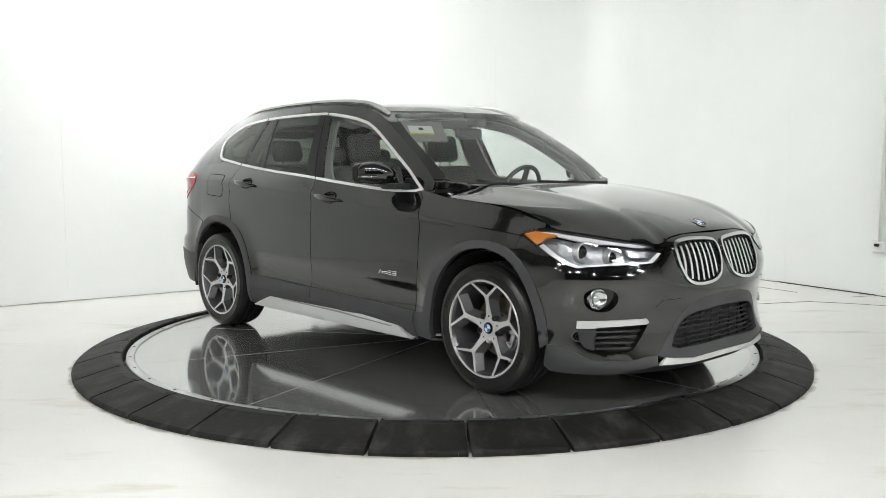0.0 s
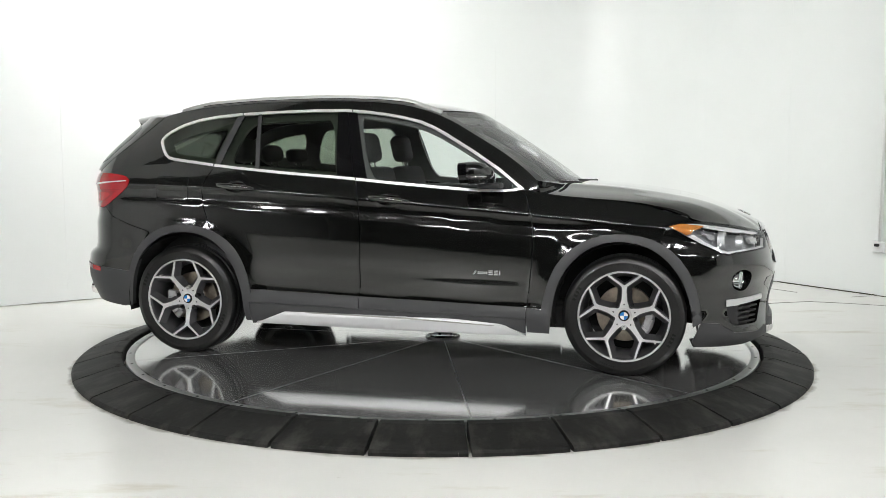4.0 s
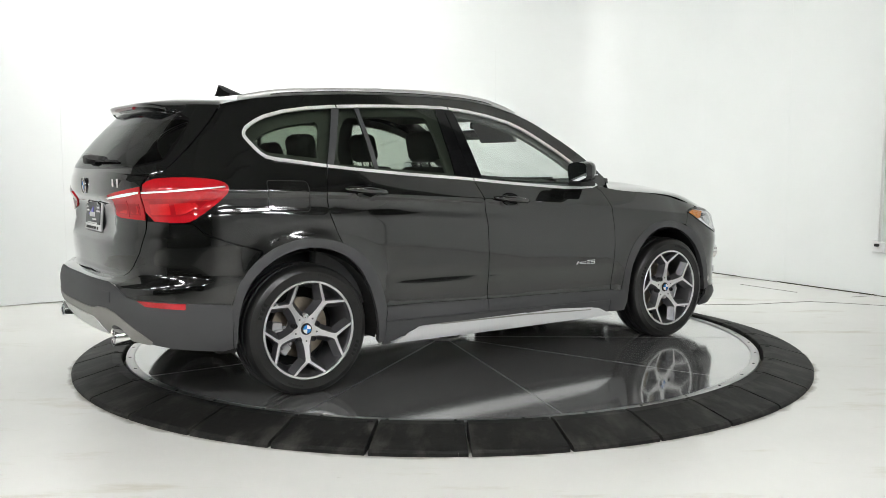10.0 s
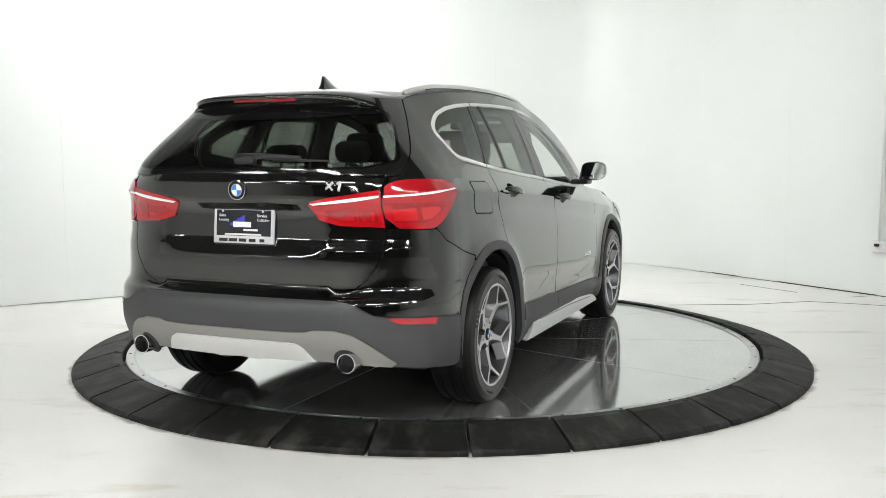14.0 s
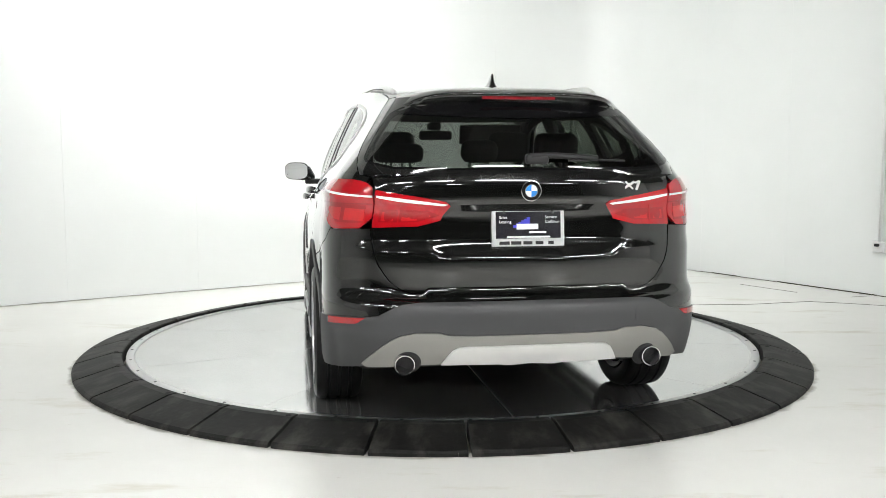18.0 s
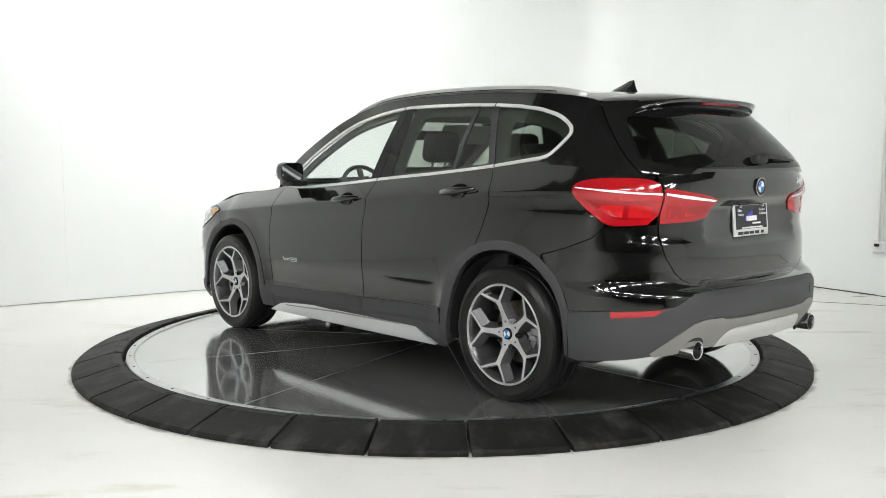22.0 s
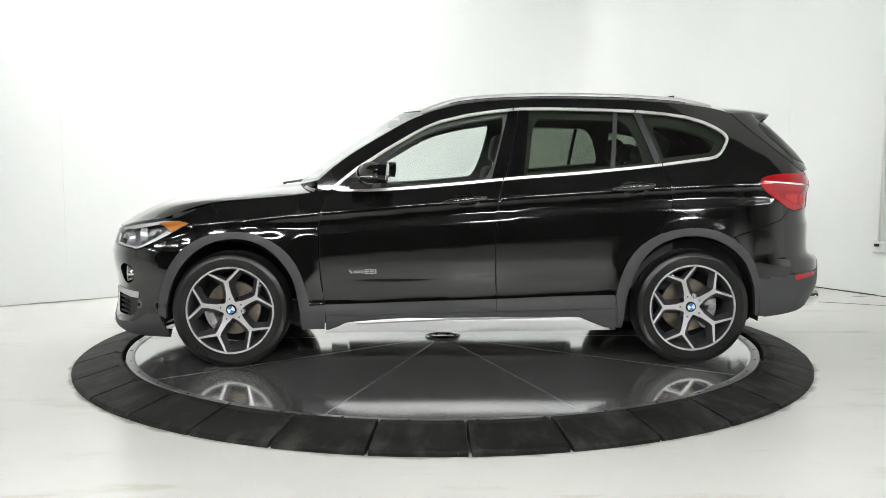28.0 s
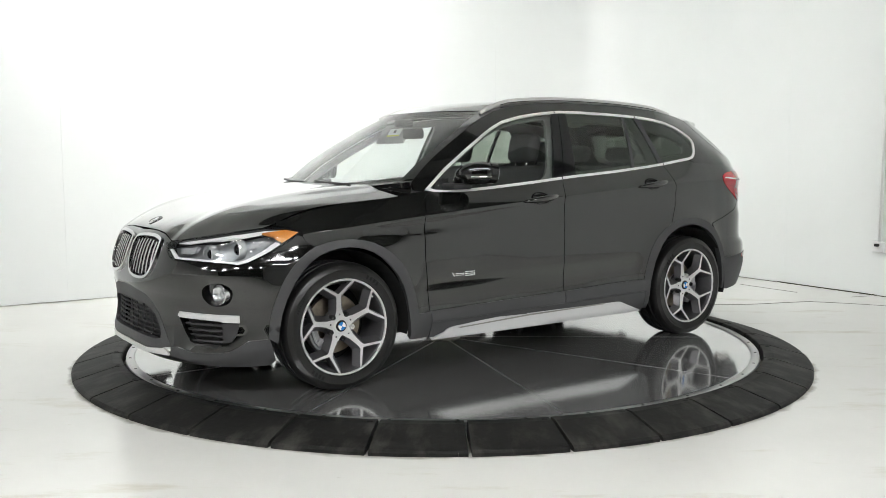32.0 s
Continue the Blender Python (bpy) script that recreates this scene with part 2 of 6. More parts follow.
def lathe(profile, n=64, axis="y", closed=False):
    """Turn (radius, offset) pairs about an axis."""
    verts, faces = [], []
    for i in range(n):
        c, s = math.cos(2 * math.pi * i / n), math.sin(2 * math.pi * i / n)
        for r, o in profile:
            verts.append((r * c, o, r * s) if axis == "y" else ((r * c, r * s, o) if axis == "z" else (o, r * c, r * s)))
    k = len(profile)
    for i in range(n):
        j = (i + 1) % n
        for a in range(k if closed else k - 1):
            b = (a + 1) % k
            faces.append((i * k + a, j * k + a, j * k + b, i * k + b))
    bm = bmesh.new()
    vs = [bm.verts.new(v) for v in verts]
    for f in faces:
        try:
            bm.faces.new([vs[q] for q in f])
        except ValueError:
            pass
    bmesh.ops.remove_doubles(bm, verts=bm.verts, dist=1e-5)
    bmesh.ops.recalc_face_normals(bm, faces=bm.faces)
    for f in bm.faces:
        f.smooth = True
    bm.normal_update()
    for e in bm.edges:
        if len(e.link_faces) == 2 and e.calc_face_angle(0) > 0.6:
            e.smooth = False
    return bm


def moved(bm, m):
    bmesh.ops.transform(bm, matrix=m, verts=bm.verts)
    return bm


def tube(points, radius, n=10, flat=1.0):
    """A round bar along points, closed at both ends."""
    pts = [Vector(p) for p in points]
    bm = bmesh.new()
    rings = []
    for i, p in enumerate(pts):
        d = (pts[min(i + 1, len(pts) - 1)] - pts[max(i - 1, 0)]).normalized()
        up = Vector((0, 0, 1)) if abs(d.z) < 0.9 else Vector((0, 1, 0))
        a = d.cross(up).normalized()
        b = a.cross(d)
        rings.append([bm.verts.new(p + (a * math.cos(2 * math.pi * k / n) + b * flat * math.sin(2 * math.pi * k / n)) * radius) for k in range(n)])
    for r0, r1 in zip(rings, rings[1:]):
        for k in range(n):
            bm.faces.new((r0[k], r0[(k + 1) % n], r1[(k + 1) % n], r1[k]))
    bm.faces.new(rings[0][::-1])
    bm.faces.new(rings[-1])
    bmesh.ops.recalc_face_normals(bm, faces=bm.faces)
    for f in bm.faces:
        f.smooth = True
    return bm


def prism(outline, thick, bevel=0.0):
    """A flat plate: outline in (x, z), from y = 0 back to y = thick."""
    bm = bmesh.new()
    vs = [bm.verts.new((x, 0, z)) for x, z in outline]
    f = bm.faces.new(vs)
    r = bmesh.ops.extrude_face_region(bm, geom=[f])
    bmesh.ops.translate(bm, vec=(0, thick, 0), verts=[v for v in r["geom"] if isinstance(v, bmesh.types.BMVert)])
    bmesh.ops.recalc_face_normals(bm, faces=bm.faces)
    if bevel:
        bmesh.ops.bevel(bm, geom=list(bm.edges), offset=bevel, segments=2, profile=0.5, affect="EDGES")
    return bm


# ---- panels: outlines laid on smooth surfaces ----
def dense(poly, step):
    out = []
    for (a, b), (c, d) in zip(poly, poly[1:] + poly[:1]):
        n = max(1, int(math.hypot(c - a, d - b) / step + 0.5))
        out += [(a + (c - a) * i / n, b + (d - b) * i / n) for i in range(n)]
    return out


def rounded(poly, times=2):
    """Cut corners, for soft outlines."""
    for _ in range(times):
        out = []
        for (a, b), (c, d) in zip(poly, poly[1:] + poly[:1]):
            out += [(a * 0.75 + c * 0.25, b * 0.75 + d * 0.25), (a * 0.25 + c * 0.75, b * 0.25 + d * 0.75)]
        poly = out
    return poly


def inset(poly, d):
    """The outline moved inwards by d."""
    area = sum(a[0] * b[1] - b[0] * a[1] for a, b in zip(poly, poly[1:] + poly[:1]))
    k = 1 if area > 0 else -1
    out = []
    n = len(poly)
    for i in range(n):
        p, q, r = poly[i - 1], poly[i], poly[(i + 1) % n]
        e0, e1 = Vector((q[0] - p[0], q[1] - p[1])).normalized(), Vector((r[0] - q[0], r[1] - q[1])).normalized()
        n0, n1 = Vector((-e0.y, e0.x)) * k, Vector((-e1.y, e1.x)) * k
        h = n0 + n1
        s = d / max(0.35, h.dot(n0)) if h.length > 1e-6 else d
        out.append((q[0] + h.x * s, q[1] + h.y * s))
    return out


def inside(poly, x, y):
    hit = False
    j = len(poly) - 1
    for i in range(len(poly)):
        (x0, y0), (x1, y1) = poly[i], poly[j]
        if (y0 > y) != (y1 > y) and x < (x1 - x0) * (y - y0) / (y1 - y0) + x0:
            hit = not hit
        j = i
    return hit


def away(poly, x, y, d):
    for (a, b), (c, e) in zip(poly, poly[1:] + poly[:1]):
        ux, uy = c - a, e - b
        t = max(0.0, min(1.0, ((x - a) * ux + (y - b) * uy) / (ux * ux + uy * uy + 1e-12)))
        if (x - a - t * ux) ** 2 + (y - b - t * uy) ** 2 < d * d:
            return False
    return True


def fill(poly, step, holes=(), folds=()):
    """Triangles inside an outline, with holes; folds are lines that the mesh follows."""
    loops = [dense(poly, step)] + [dense(h, step) for h in holes]
    pts, edges = [], []
    for lp in loops:
        k = len(pts)
        pts += lp
        edges += [(k + i, k + (i + 1) % len(lp)) for i in range(len(lp))]
    fold_pts = []
    for line in folds:
        last = None
        for x, y in line:
            if inside(loops[0], x, y) and not any(inside(h, x, y) for h in loops[1:]) and all(away(lp, x, y, step * 0.15) for lp in loops):
                pts.append((x, y))
                fold_pts.append((x, y))
                if last is not None:
                    edges.append((last, len(pts) - 1))
                last = len(pts) - 1
            else:
                last = None
    xs, ys = [p[0] for p in poly], [p[1] for p in poly]
    y, row = min(ys) + step * 0.5, 0
    while y < max(ys):
        x = min(xs) + step * (0.5 if row % 2 else 0.0)
        while x < max(xs):
            if inside(loops[0], x, y) and not any(inside(h, x, y) for h in loops[1:]) and all(away(lp, x, y, step * 0.5) for lp in loops):
                if not any(abs(x - p) < step * 0.6 and abs(y - q) < step * 0.45 for p, q in fold_pts):
                    pts.append((x, y))
            x += step
        y += step * 0.87
        row += 1
    co, _, tris, _, _, _ = delaunay_2d_cdt([Vector(p) for p in pts], edges, [], 0, 1e-6)
    keep = []
    for f in tris:
        cx, cy = sum(co[i].x for i in f) / len(f), sum(co[i].y for i in f) / len(f)
        if inside(loops[0], cx, cy) and not any(inside(h, cx, cy) for h in loops[1:]):
            keep.append(tuple(f))
    return [(c.x, c.y) for c in co], keep


def surface_point(fn, p, q, off, flip):
    a = Vector(fn(p, q))
    h = 0.0015
    du, dv = Vector(fn(p + h, q)) - Vector(fn(p - h, q)), Vector(fn(p, q + h)) - Vector(fn(p, q - h))
    n = du.cross(dv).normalized()
    if n.dot(a - Vector((max(-1.2, min(0.9, a.x)), 0, 0.72))) < 0:
        n = -n
    a = a + n * off
    if flip:
        a.y, n.y = -a.y, -n.y
    return a, n


def skin(name, fn, poly, mat, parent, label="", step=0.03, depth=0.014, off=0.0, flip=False, holes=(), folds=()):
    """A panel of a smooth surface inside an outline, with its edges folded inwards."""
    co, tris = fill(poly, step, holes, folds)
    both = [surface_point(fn, p, q, off, flip) for p, q in co]
    verts, normals = [b[0] for b in both], [b[1] for b in both]
    faces = []
    for f in tris:
        a, b, c = (verts[i] for i in f[:3])
        if (b - a).cross(c - a).dot(normals[f[0]]) < 0:
            f = f[::-1]
        faces.append(tuple(f))
    count = {}
    for f in faces:
        for a, b in zip(f, f[1:] + f[:1]):
            count[(a, b)] = 1
    rim = [(a, b) for a, b in count if (b, a) not in count]
    top, low = {}, {}
    k = len(verts)
    for a, b in rim:
        for i in (a, b):
            if i not in top:
                top[i], low[i] = len(verts), len(verts) + 1
                verts += [verts[i], verts[i] - normals[i] * depth]
                normals += [Vector((0, 0, 0)), Vector((0, 0, 0))]
        faces.append((top[b], top[a], low[a], low[b]))
    return part(name, mesh_of(name, verts, faces, normals), mat, parent, label)


def both_sides(name, fn, poly, mat, parent, label="", **more):
    return [skin(name, fn, poly, mat, parent, label, flip=f, **more) for f in (False, True)]


def whole(half, mid):
    """A half outline that ends on the middle line, with its mirror image."""
    return half + [(2 * mid - a, b) for a, b in half[::-1] if abs(a - mid) > 1e-6]


# ---- the car's surfaces, in metres: x forwards, y to the left, z up ----
def table(x, pts):
    """Smooth interpolation through (x, value) pairs in rising order, flat beyond the ends."""
    if x <= pts[0][0]:
        return pts[0][1]
    if x >= pts[-1][0]:
        return pts[-1][1]
    n = len(pts)
    for i in range(n - 1):
        if x <= pts[i + 1][0]:
            break
    x0, y0 = pts[i]
    x1, y1 = pts[i + 1]
    h = x1 - x0
    d = (y1 - y0) / h

    def slope(j):
        if j == 0:
            return (pts[1][1] - pts[0][1]) / (pts[1][0] - pts[0][0])
        if j == n - 1:
            return (pts[-1][1] - pts[-2][1]) / (pts[-1][0] - pts[-2][0])
        a = (pts[j][1] - pts[j - 1][1]) / (pts[j][0] - pts[j - 1][0])
        b = (pts[j + 1][1] - pts[j][1]) / (pts[j + 1][0] - pts[j][0])
        return 0.0 if a * b <= 0 else 2 * a * b / (a + b)
    m0, m1, t = slope(i), slope(i + 1), (x - x0) / h
    return (y0 * (1 + 2 * t) * (1 - t) ** 2 + h * m0 * t * (1 - t) ** 2
            + y1 * t * t * (3 - 2 * t) + h * m1 * t * t * (t - 1))


def ease(t):
    t = min(1.0, max(0.0, t))
    return t * t * (3 - 2 * t)


def crease(x):
    """Height of the crease along the car's side."""
    return 0.955 - 0.0745 * x - 0.0085 * x * x + 0.0012 * x ** 3


UPPER_PROFILE = [(-0.34, 0.884), (-0.26, 0.8838), (-0.2, 0.8818), (-0.15, 0.8795), (-0.115, 0.8755), (-0.09, 0.8700), (-0.07, 0.8662), (-0.05, 0.8648), (-0.02, 0.8658), (-0.003, 0.8680), (0.006, 0.8640),
                 (0.03, 0.850), (0.08, 0.816), (0.15, 0.766), (0.25, 0.69)]
LOWER_PROFILE = [(0.12, 0.79), (0.2, 0.845), (0.28, 0.878), (0.33, 0.8835), (0.36, 0.8835), (0.385, 0.880), (0.412, 0.8755), (0.445, 0.8735), (0.475, 0.8738), (0.51, 0.8756), (0.535, 0.8780), (0.56, 0.8810), (0.59, 0.8832), (0.63, 0.8840), (0.72, 0.884)]
NOSE = [(0.10, 2.05), (0.15, 2.14), (0.215, 2.178), (0.37, 2.172), (0.48, 2.18), (0.56, 2.19), (0.63, 2.175), (0.74, 2.14), (0.80, 2.108), (0.86, 2.03), (0.92, 1.90)]
TAIL = [(0.2, -2.08), (0.27, -2.15), (0.34, -2.20), (0.40, -2.238), (0.46, -2.26), (0.54, -2.2616), (0.59, -2.2496), (0.612, -2.2205), (0.628, -2.1711), (0.68, -2.1762), (0.75, -2.183), (0.8, -2.182), (0.83, -2.1732), (0.87, -2.1648), (0.95, -2.164), (1.0, -2.176), (1.03, -2.186), (1.09, -2.186), (1.13, -2.174), (1.18, -2.154)]
TAIL_SIDE = [(0.54, -2.2616), (0.585, -2.2560), (0.61, -2.236), (0.628, -2.203), (0.645, -2.189), (0.70, -2.184), (0.80, -2.182)]
DENT = [(0.25, 0.0), (0.29, 0.40), (0.34, 0.68), (0.44, 0.90), (0.50, 0.95), (0.56, 0.72), (0.62, 0.16), (0.65, 0.0), (0.68, 0.0)]
XF, XR, SF, SR, NF, NR = 1.25, -1.5, 2.65, -2.85, 2.96, 3.19
FLARE_F, FLARE_R = 0.103, 0.042


def half_width(x, z):
    xs = min(max(x, -1.75), 1.75)
    # the step over the door strips climbs gently towards the tail
    climb = (-0.024 - 0.03 * min(max(x, -0.9), 0.8)) * min(1.0, max(0.0, (z - 0.32) / 0.05)) * min(1.0, max(0.0, (0.70 - z) / 0.15))
    waist = table(z - climb, LOWER_PROFILE) - 0.884
    if z > 0.36:
        k = min(1.0, max(0.0, (0.93 - abs(x)) / 0.12))
        waist *= k * k * (3 - 2 * k)
    y = table(z - crease(xs), UPPER_PROFILE) + waist
    for hub in (-1.335, 1.335):
        r = math.hypot(x - hub, z - 0.335)
        if z > 0.2:
            y += 0.015 * math.exp(-((r - 0.43) / 0.075) ** 2) * (1 - ease((abs(x) - 1.56) / 0.17))
    if x > 0.6:
        y -= 0.022 * (x - 0.6) ** 2
    if x < -0.9:
        y -= 0.03 * (x + 0.9) ** 2
    return y


def lower(s, z):
    """The body below the belt: s runs along the car and on round both ends, to SF at the nose and SR at the tail."""
    if s > SF or s < SR:
        x, y, z = lower(2 * (SF if s > 0 else SR) - s, z)
        return x, -y, z
    if XR <= s <= XF:
        return s, -half_width(s, z), z
    front = s > XF
    a = min(1.0, (s - XF) / (SF - XF) if front else (s - XR) / (SR - XR)) * math.pi / 2
    n = NF if front else NR
    r = (abs(math.cos(a)) ** n + abs(math.sin(a)) ** n) ** (-1 / n)
    x0 = XF if front else XR
    end = table(z, NOSE if front else TAIL)
    if not front and 0.54 < z < 0.80:
        end += (table(z, TAIL_SIDE) - end) * ease((0.87 * r * math.cos(a) - 0.42) / 0.28)
    x = x0 + (end - x0) * r * math.sin(a)
    y = half_width(x if abs(x) < 1.75 else math.copysign(1.75, x), z) * r * math.cos(a)
    y *= 1 + (FLARE_F * ease((x - 1.42) / 0.45) if front else FLARE_R * ease((-1.6 - x) / 0.42)) * min(1.0, (y / 0.7) ** 2)
    if front:
        # the face of the bumper falls back below a soft ridge
        k = math.sin(math.pi * min(1.0, max(0.0, (s - 1.62) / 0.9))) ** 1.6
        d = 0.034 * table(z, DENT) * k
        x, y = x - d * math.sin(a), y - d * math.cos(a)
    else:
        k = max(0.0, 1 - (abs(y) / 0.42) ** 4) * math.exp(-((z - 0.895) / 0.098) ** 8)
        x += 0.031 * k
    return x, -y, z


BELT = [(-2.1, 1.12), (-1.8, 1.15), (-1.5, 1.17), (-1.2, 1.158), (-0.7, 1.112), (-0.2, 1.073), (0.12, 1.043), (0.45, 1.02), (0.75, 1.025), (0.84, 1.02)]
TOP_Z = [(-2.06, 1.47), (-1.62, 1.485), (-1.2, 1.535), (-0.55, 1.553), (-0.2, 1.543), (0.12, 1.5), (0.84, 1.5)]
TOP_Y = [(-2.06, 0.41), (-1.9, 0.45), (-1.62, 0.53), (-1.2, 0.585), (-0.9, 0.597), (0.0, 0.61), (0.46, 0.615), (0.84, 0.60)]


def s_at(x, z):
    """The course s at which the lower body reaches x."""
    if XR <= x <= XF:
        return x
    lo, hi = (XF, SF) if x > XF else (SR, XR)
    for _ in range(40):
        mid = (lo + hi) / 2
        lo, hi = (mid, hi) if lower(mid, z)[0] < x else (lo, mid)
    return (lo + hi) / 2


BELT_Y = [(x, -lower(s_at(x, table(x, BELT)), table(x, BELT))[1]) for x in [-2.1 + 0.1 * i for i in range(30)]]


def side(x, z):
    """The upper side of the body, with the side windows."""
    zb, yb = table(x, BELT), table(x, BELT_Y)
    t = (z - zb) / (table(x, TOP_Z) - zb)
    return x, -(yb + (table(x, TOP_Y) - yb) * t + 0.06 * t * (1 - t)), z


EDGE = [(-2.01, 1.125), (-1.85, 1.262), (-1.72, 1.383), (-1.635, 1.475), (-1.45, 1.512), (-1.22, 1.533), (-0.88, 1.55), (-0.55, 1.553), (-0.21, 1.543), (-0.01, 1.523),
        (0.12, 1.494), (0.29, 1.432), (0.46, 1.338), (0.63, 1.236), (0.75, 1.15), (0.84, 1.07)]
ROOF = [(-2.04, 1.487), (-1.8, 1.518), (-1.5, 1.545), (-1.0, 1.574), (-0.5, 1.586), (0.0, 1.565), (0.2, 1.537), (0.37, 1.492)]


def roof(x, v):
    """The roof from the header to the tailgate line; v runs across from -1 to 1."""
    ze, zc = table(x, EDGE), table(x, ROOF)
    y = -side(x, ze)[1] * v
    return x, y, ze + (zc - ze) * (1 - abs(v) ** 2.6)


def screen(u, v):
    """The windscreen: u from its foot to the header, v across from -1 to 1."""
    xc, zc = 1.03 - 0.66 * u, 1.045 + 0.447 * u + 0.05 * u * (1 - u)
    xe = 0.845 - 0.70 * u
    ze = table(xe, EDGE)
    k = abs(v) ** 2.2
    return xc + (xe - xc) * k, -side(xe, ze)[1] * v, zc + (ze - zc) * k


GATE_X = [(1.12, -2.165), (1.16, -2.158), (1.28, -2.087), (1.36, -2.02), (1.44, -1.945), (1.48, -1.905)]
GATE_EDGE = [(1.12, -2.015), (1.262, -1.85), (1.383, -1.72), (1.475, -1.635)]


def gate(v, z):
    """The upper tailgate with the rear window, v across from -1 to 1."""
    xc, xe = table(z, GATE_X), table(z, GATE_EDGE)
    k = 0.55 * abs(v) ** 3 + 0.45 * abs(v) ** 14
    return xc + (xe - xc) * k, -side(xe, z)[1] * v, z


BONNET_EDGE = [(0.8, 1.018), (0.95, 0.992), (1.12, 0.976), (1.29, 0.962), (1.455, 0.938), (1.66, 0.884)]
BONNET_MID = [(0.9, 1.062), (1.076, 1.058), (1.265, 1.045), (1.454, 1.02), (1.643, 0.985), (1.80, 0.945), (1.98, 0.883), (2.045, 0.853), (2.10, 0.81)]


LEAD = [lower(s, z) for s, z in ((2.65, 0.832), (2.5, 0.831), (2.4, 0.829), (2.3, 0.820), (2.21, 0.790), (2.041, 0.818), (1.913, 0.843), (1.765, 0.862), (1.66, 0.868))]
LEAD_Y = half_width(1.66, 0.884)
LEAD_X = [(min(1.0, -y / LEAD_Y), x) for x, y, z in LEAD]
LEAD_Z = [(min(1.0, -y / LEAD_Y), z) for x, y, z in LEAD]


def bonnet(u, v):
    """The bonnet: u from the cowl to its front edge, v across from -1 to 1."""
    a = abs(v)
    x0 = 1.03 - 0.20 * a ** 2.4
    x1 = table(a, LEAD_X)
    xe = 0.83 + (1.66 - 0.83) * u
    ze = table(xe, BONNET_EDGE)
    ye = half_width(xe, ze) - 0.004
    rise = 0.010 * math.exp(-((a - 0.62) / 0.10) ** 2) * max(0.0, 1 - u) ** 0.5

    def height(x):
        return ze + (table(x, BONNET_MID) - ze) * (1 - a ** 2.6)
    x = x0 + (x1 - x0) * u
    k = max(0.0, (u - 0.6) / 0.4)
    return x, ye * v, height(x) + rise - (height(x1) - table(a, LEAD_Z)) * k ** 3


# ---- the room ----
CORNER = Vector((2.034, 5.526))
LEFT_DIR = Vector((-0.8326, -0.5538)).normalized()
RIGHT_DIR = Vector((0.509, -0.861)).normalized()
WALL_H = 3.5


def wall_run(name, start, direction, begin, length, step, label):
    """A wall of tall panels with fine joints between them; it begins that far from the corner."""
    inward = Vector((-direction.y, direction.x))
    if inward.dot(-CORNER) < 0:
        inward = -inward
    base = thing(name, label, "wall", kind="structure")
    ang = math.atan2(direction.y, direction.x)
    centre = start + direction * (begin + (length - begin) / 2) - inward * 0.093
    m = Matrix.Translation((centre.x, centre.y, WALL_H / 2)) @ Matrix.Rotation(ang, 4, "Z")
    part("wall_core", moved(boxed(0, 0, 0, 1, 1, 1), m @ Matrix.Diagonal((length - begin, 0.1, WALL_H, 1))), WALL_JOINT, base)
    at = begin
    while at < length - 0.01:
        w = min(step, length - at)
        c = start + direction * (at + w / 2) - inward * 0.02
        bm = boxed(0, 0, 0, w - 0.0005, 0.04, WALL_H - 0.006, 0.0012)
        part("wall_panel", moved(bm, Matrix.Translation((c.x, c.y, WALL_H / 2 + 0.003)) @ Matrix.Rotation(ang, 4, "Z")), WALL_WHITE, base)
        at += step
    return base


def foot_gap(base, start, direction, spans):
    """Open dark gap between the lowest panel edge and the floor, in stretches along a wall."""
    inward = Vector((-direction.y, direction.x))
    if inward.dot(-CORNER) < 0:
        inward = -inward
    ang = math.atan2(direction.y, direction.x)
    for a, b, tall in spans:
        c = start + direction * (a + b) / 2 + inward * 0.001
        part("foot_gap", moved(boxed(0, 0, 0, b - a, 0.004, tall), Matrix.Translation((c.x, c.y, tall / 2 + 0.0005)) @ Matrix.Rotation(ang, 4, "Z")), FOOT_GAP, base)


def wall_bend(begin_l, begin_r):
    """The curved panel that turns the corner."""
    a, b = CORNER + LEFT_DIR * begin_l, CORNER + RIGHT_DIR * begin_r
    bm = bmesh.new()
    rows = []
    n = 40
    for i in range(n + 1):
        t = i / n
        p = a * (1 - t) ** 3 + (a - LEFT_DIR * begin_l * 0.80) * 3 * t * (1 - t) ** 2 + (b - RIGHT_DIR * begin_r * 0.80) * 3 * t * t * (1 - t) + b * t ** 3
        out = (p - Vector((0, 0))).normalized() * 0.05
        rows.append([bm.verts.new((p.x, p.y, 0.003)), bm.verts.new((p.x, p.y, WALL_H)), bm.verts.new((p.x + out.x, p.y + out.y, WALL_H)), bm.verts.new((p.x + out.x, p.y + out.y, 0.003))])
    for p, q in zip(rows, rows[1:]):
        for k in range(4):
            f = bm.faces.new((p[k], p[(k + 1) % 4], q[(k + 1) % 4], q[k]))
            f.smooth = k == 0
    bm.faces.new(rows[0])
    bm.faces.new(rows[-1])
    bmesh.ops.recalc_face_normals(bm, faces=bm.faces)
    for e in bm.edges:
        if len(e.link_faces) == 2 and e.calc_face_angle(0) > 0.6:
            e.smooth = False
    tagged(part("wall_corner", bm, WALL_WHITE), "smooth white curved corner of the wall", "wall", kind="structure")


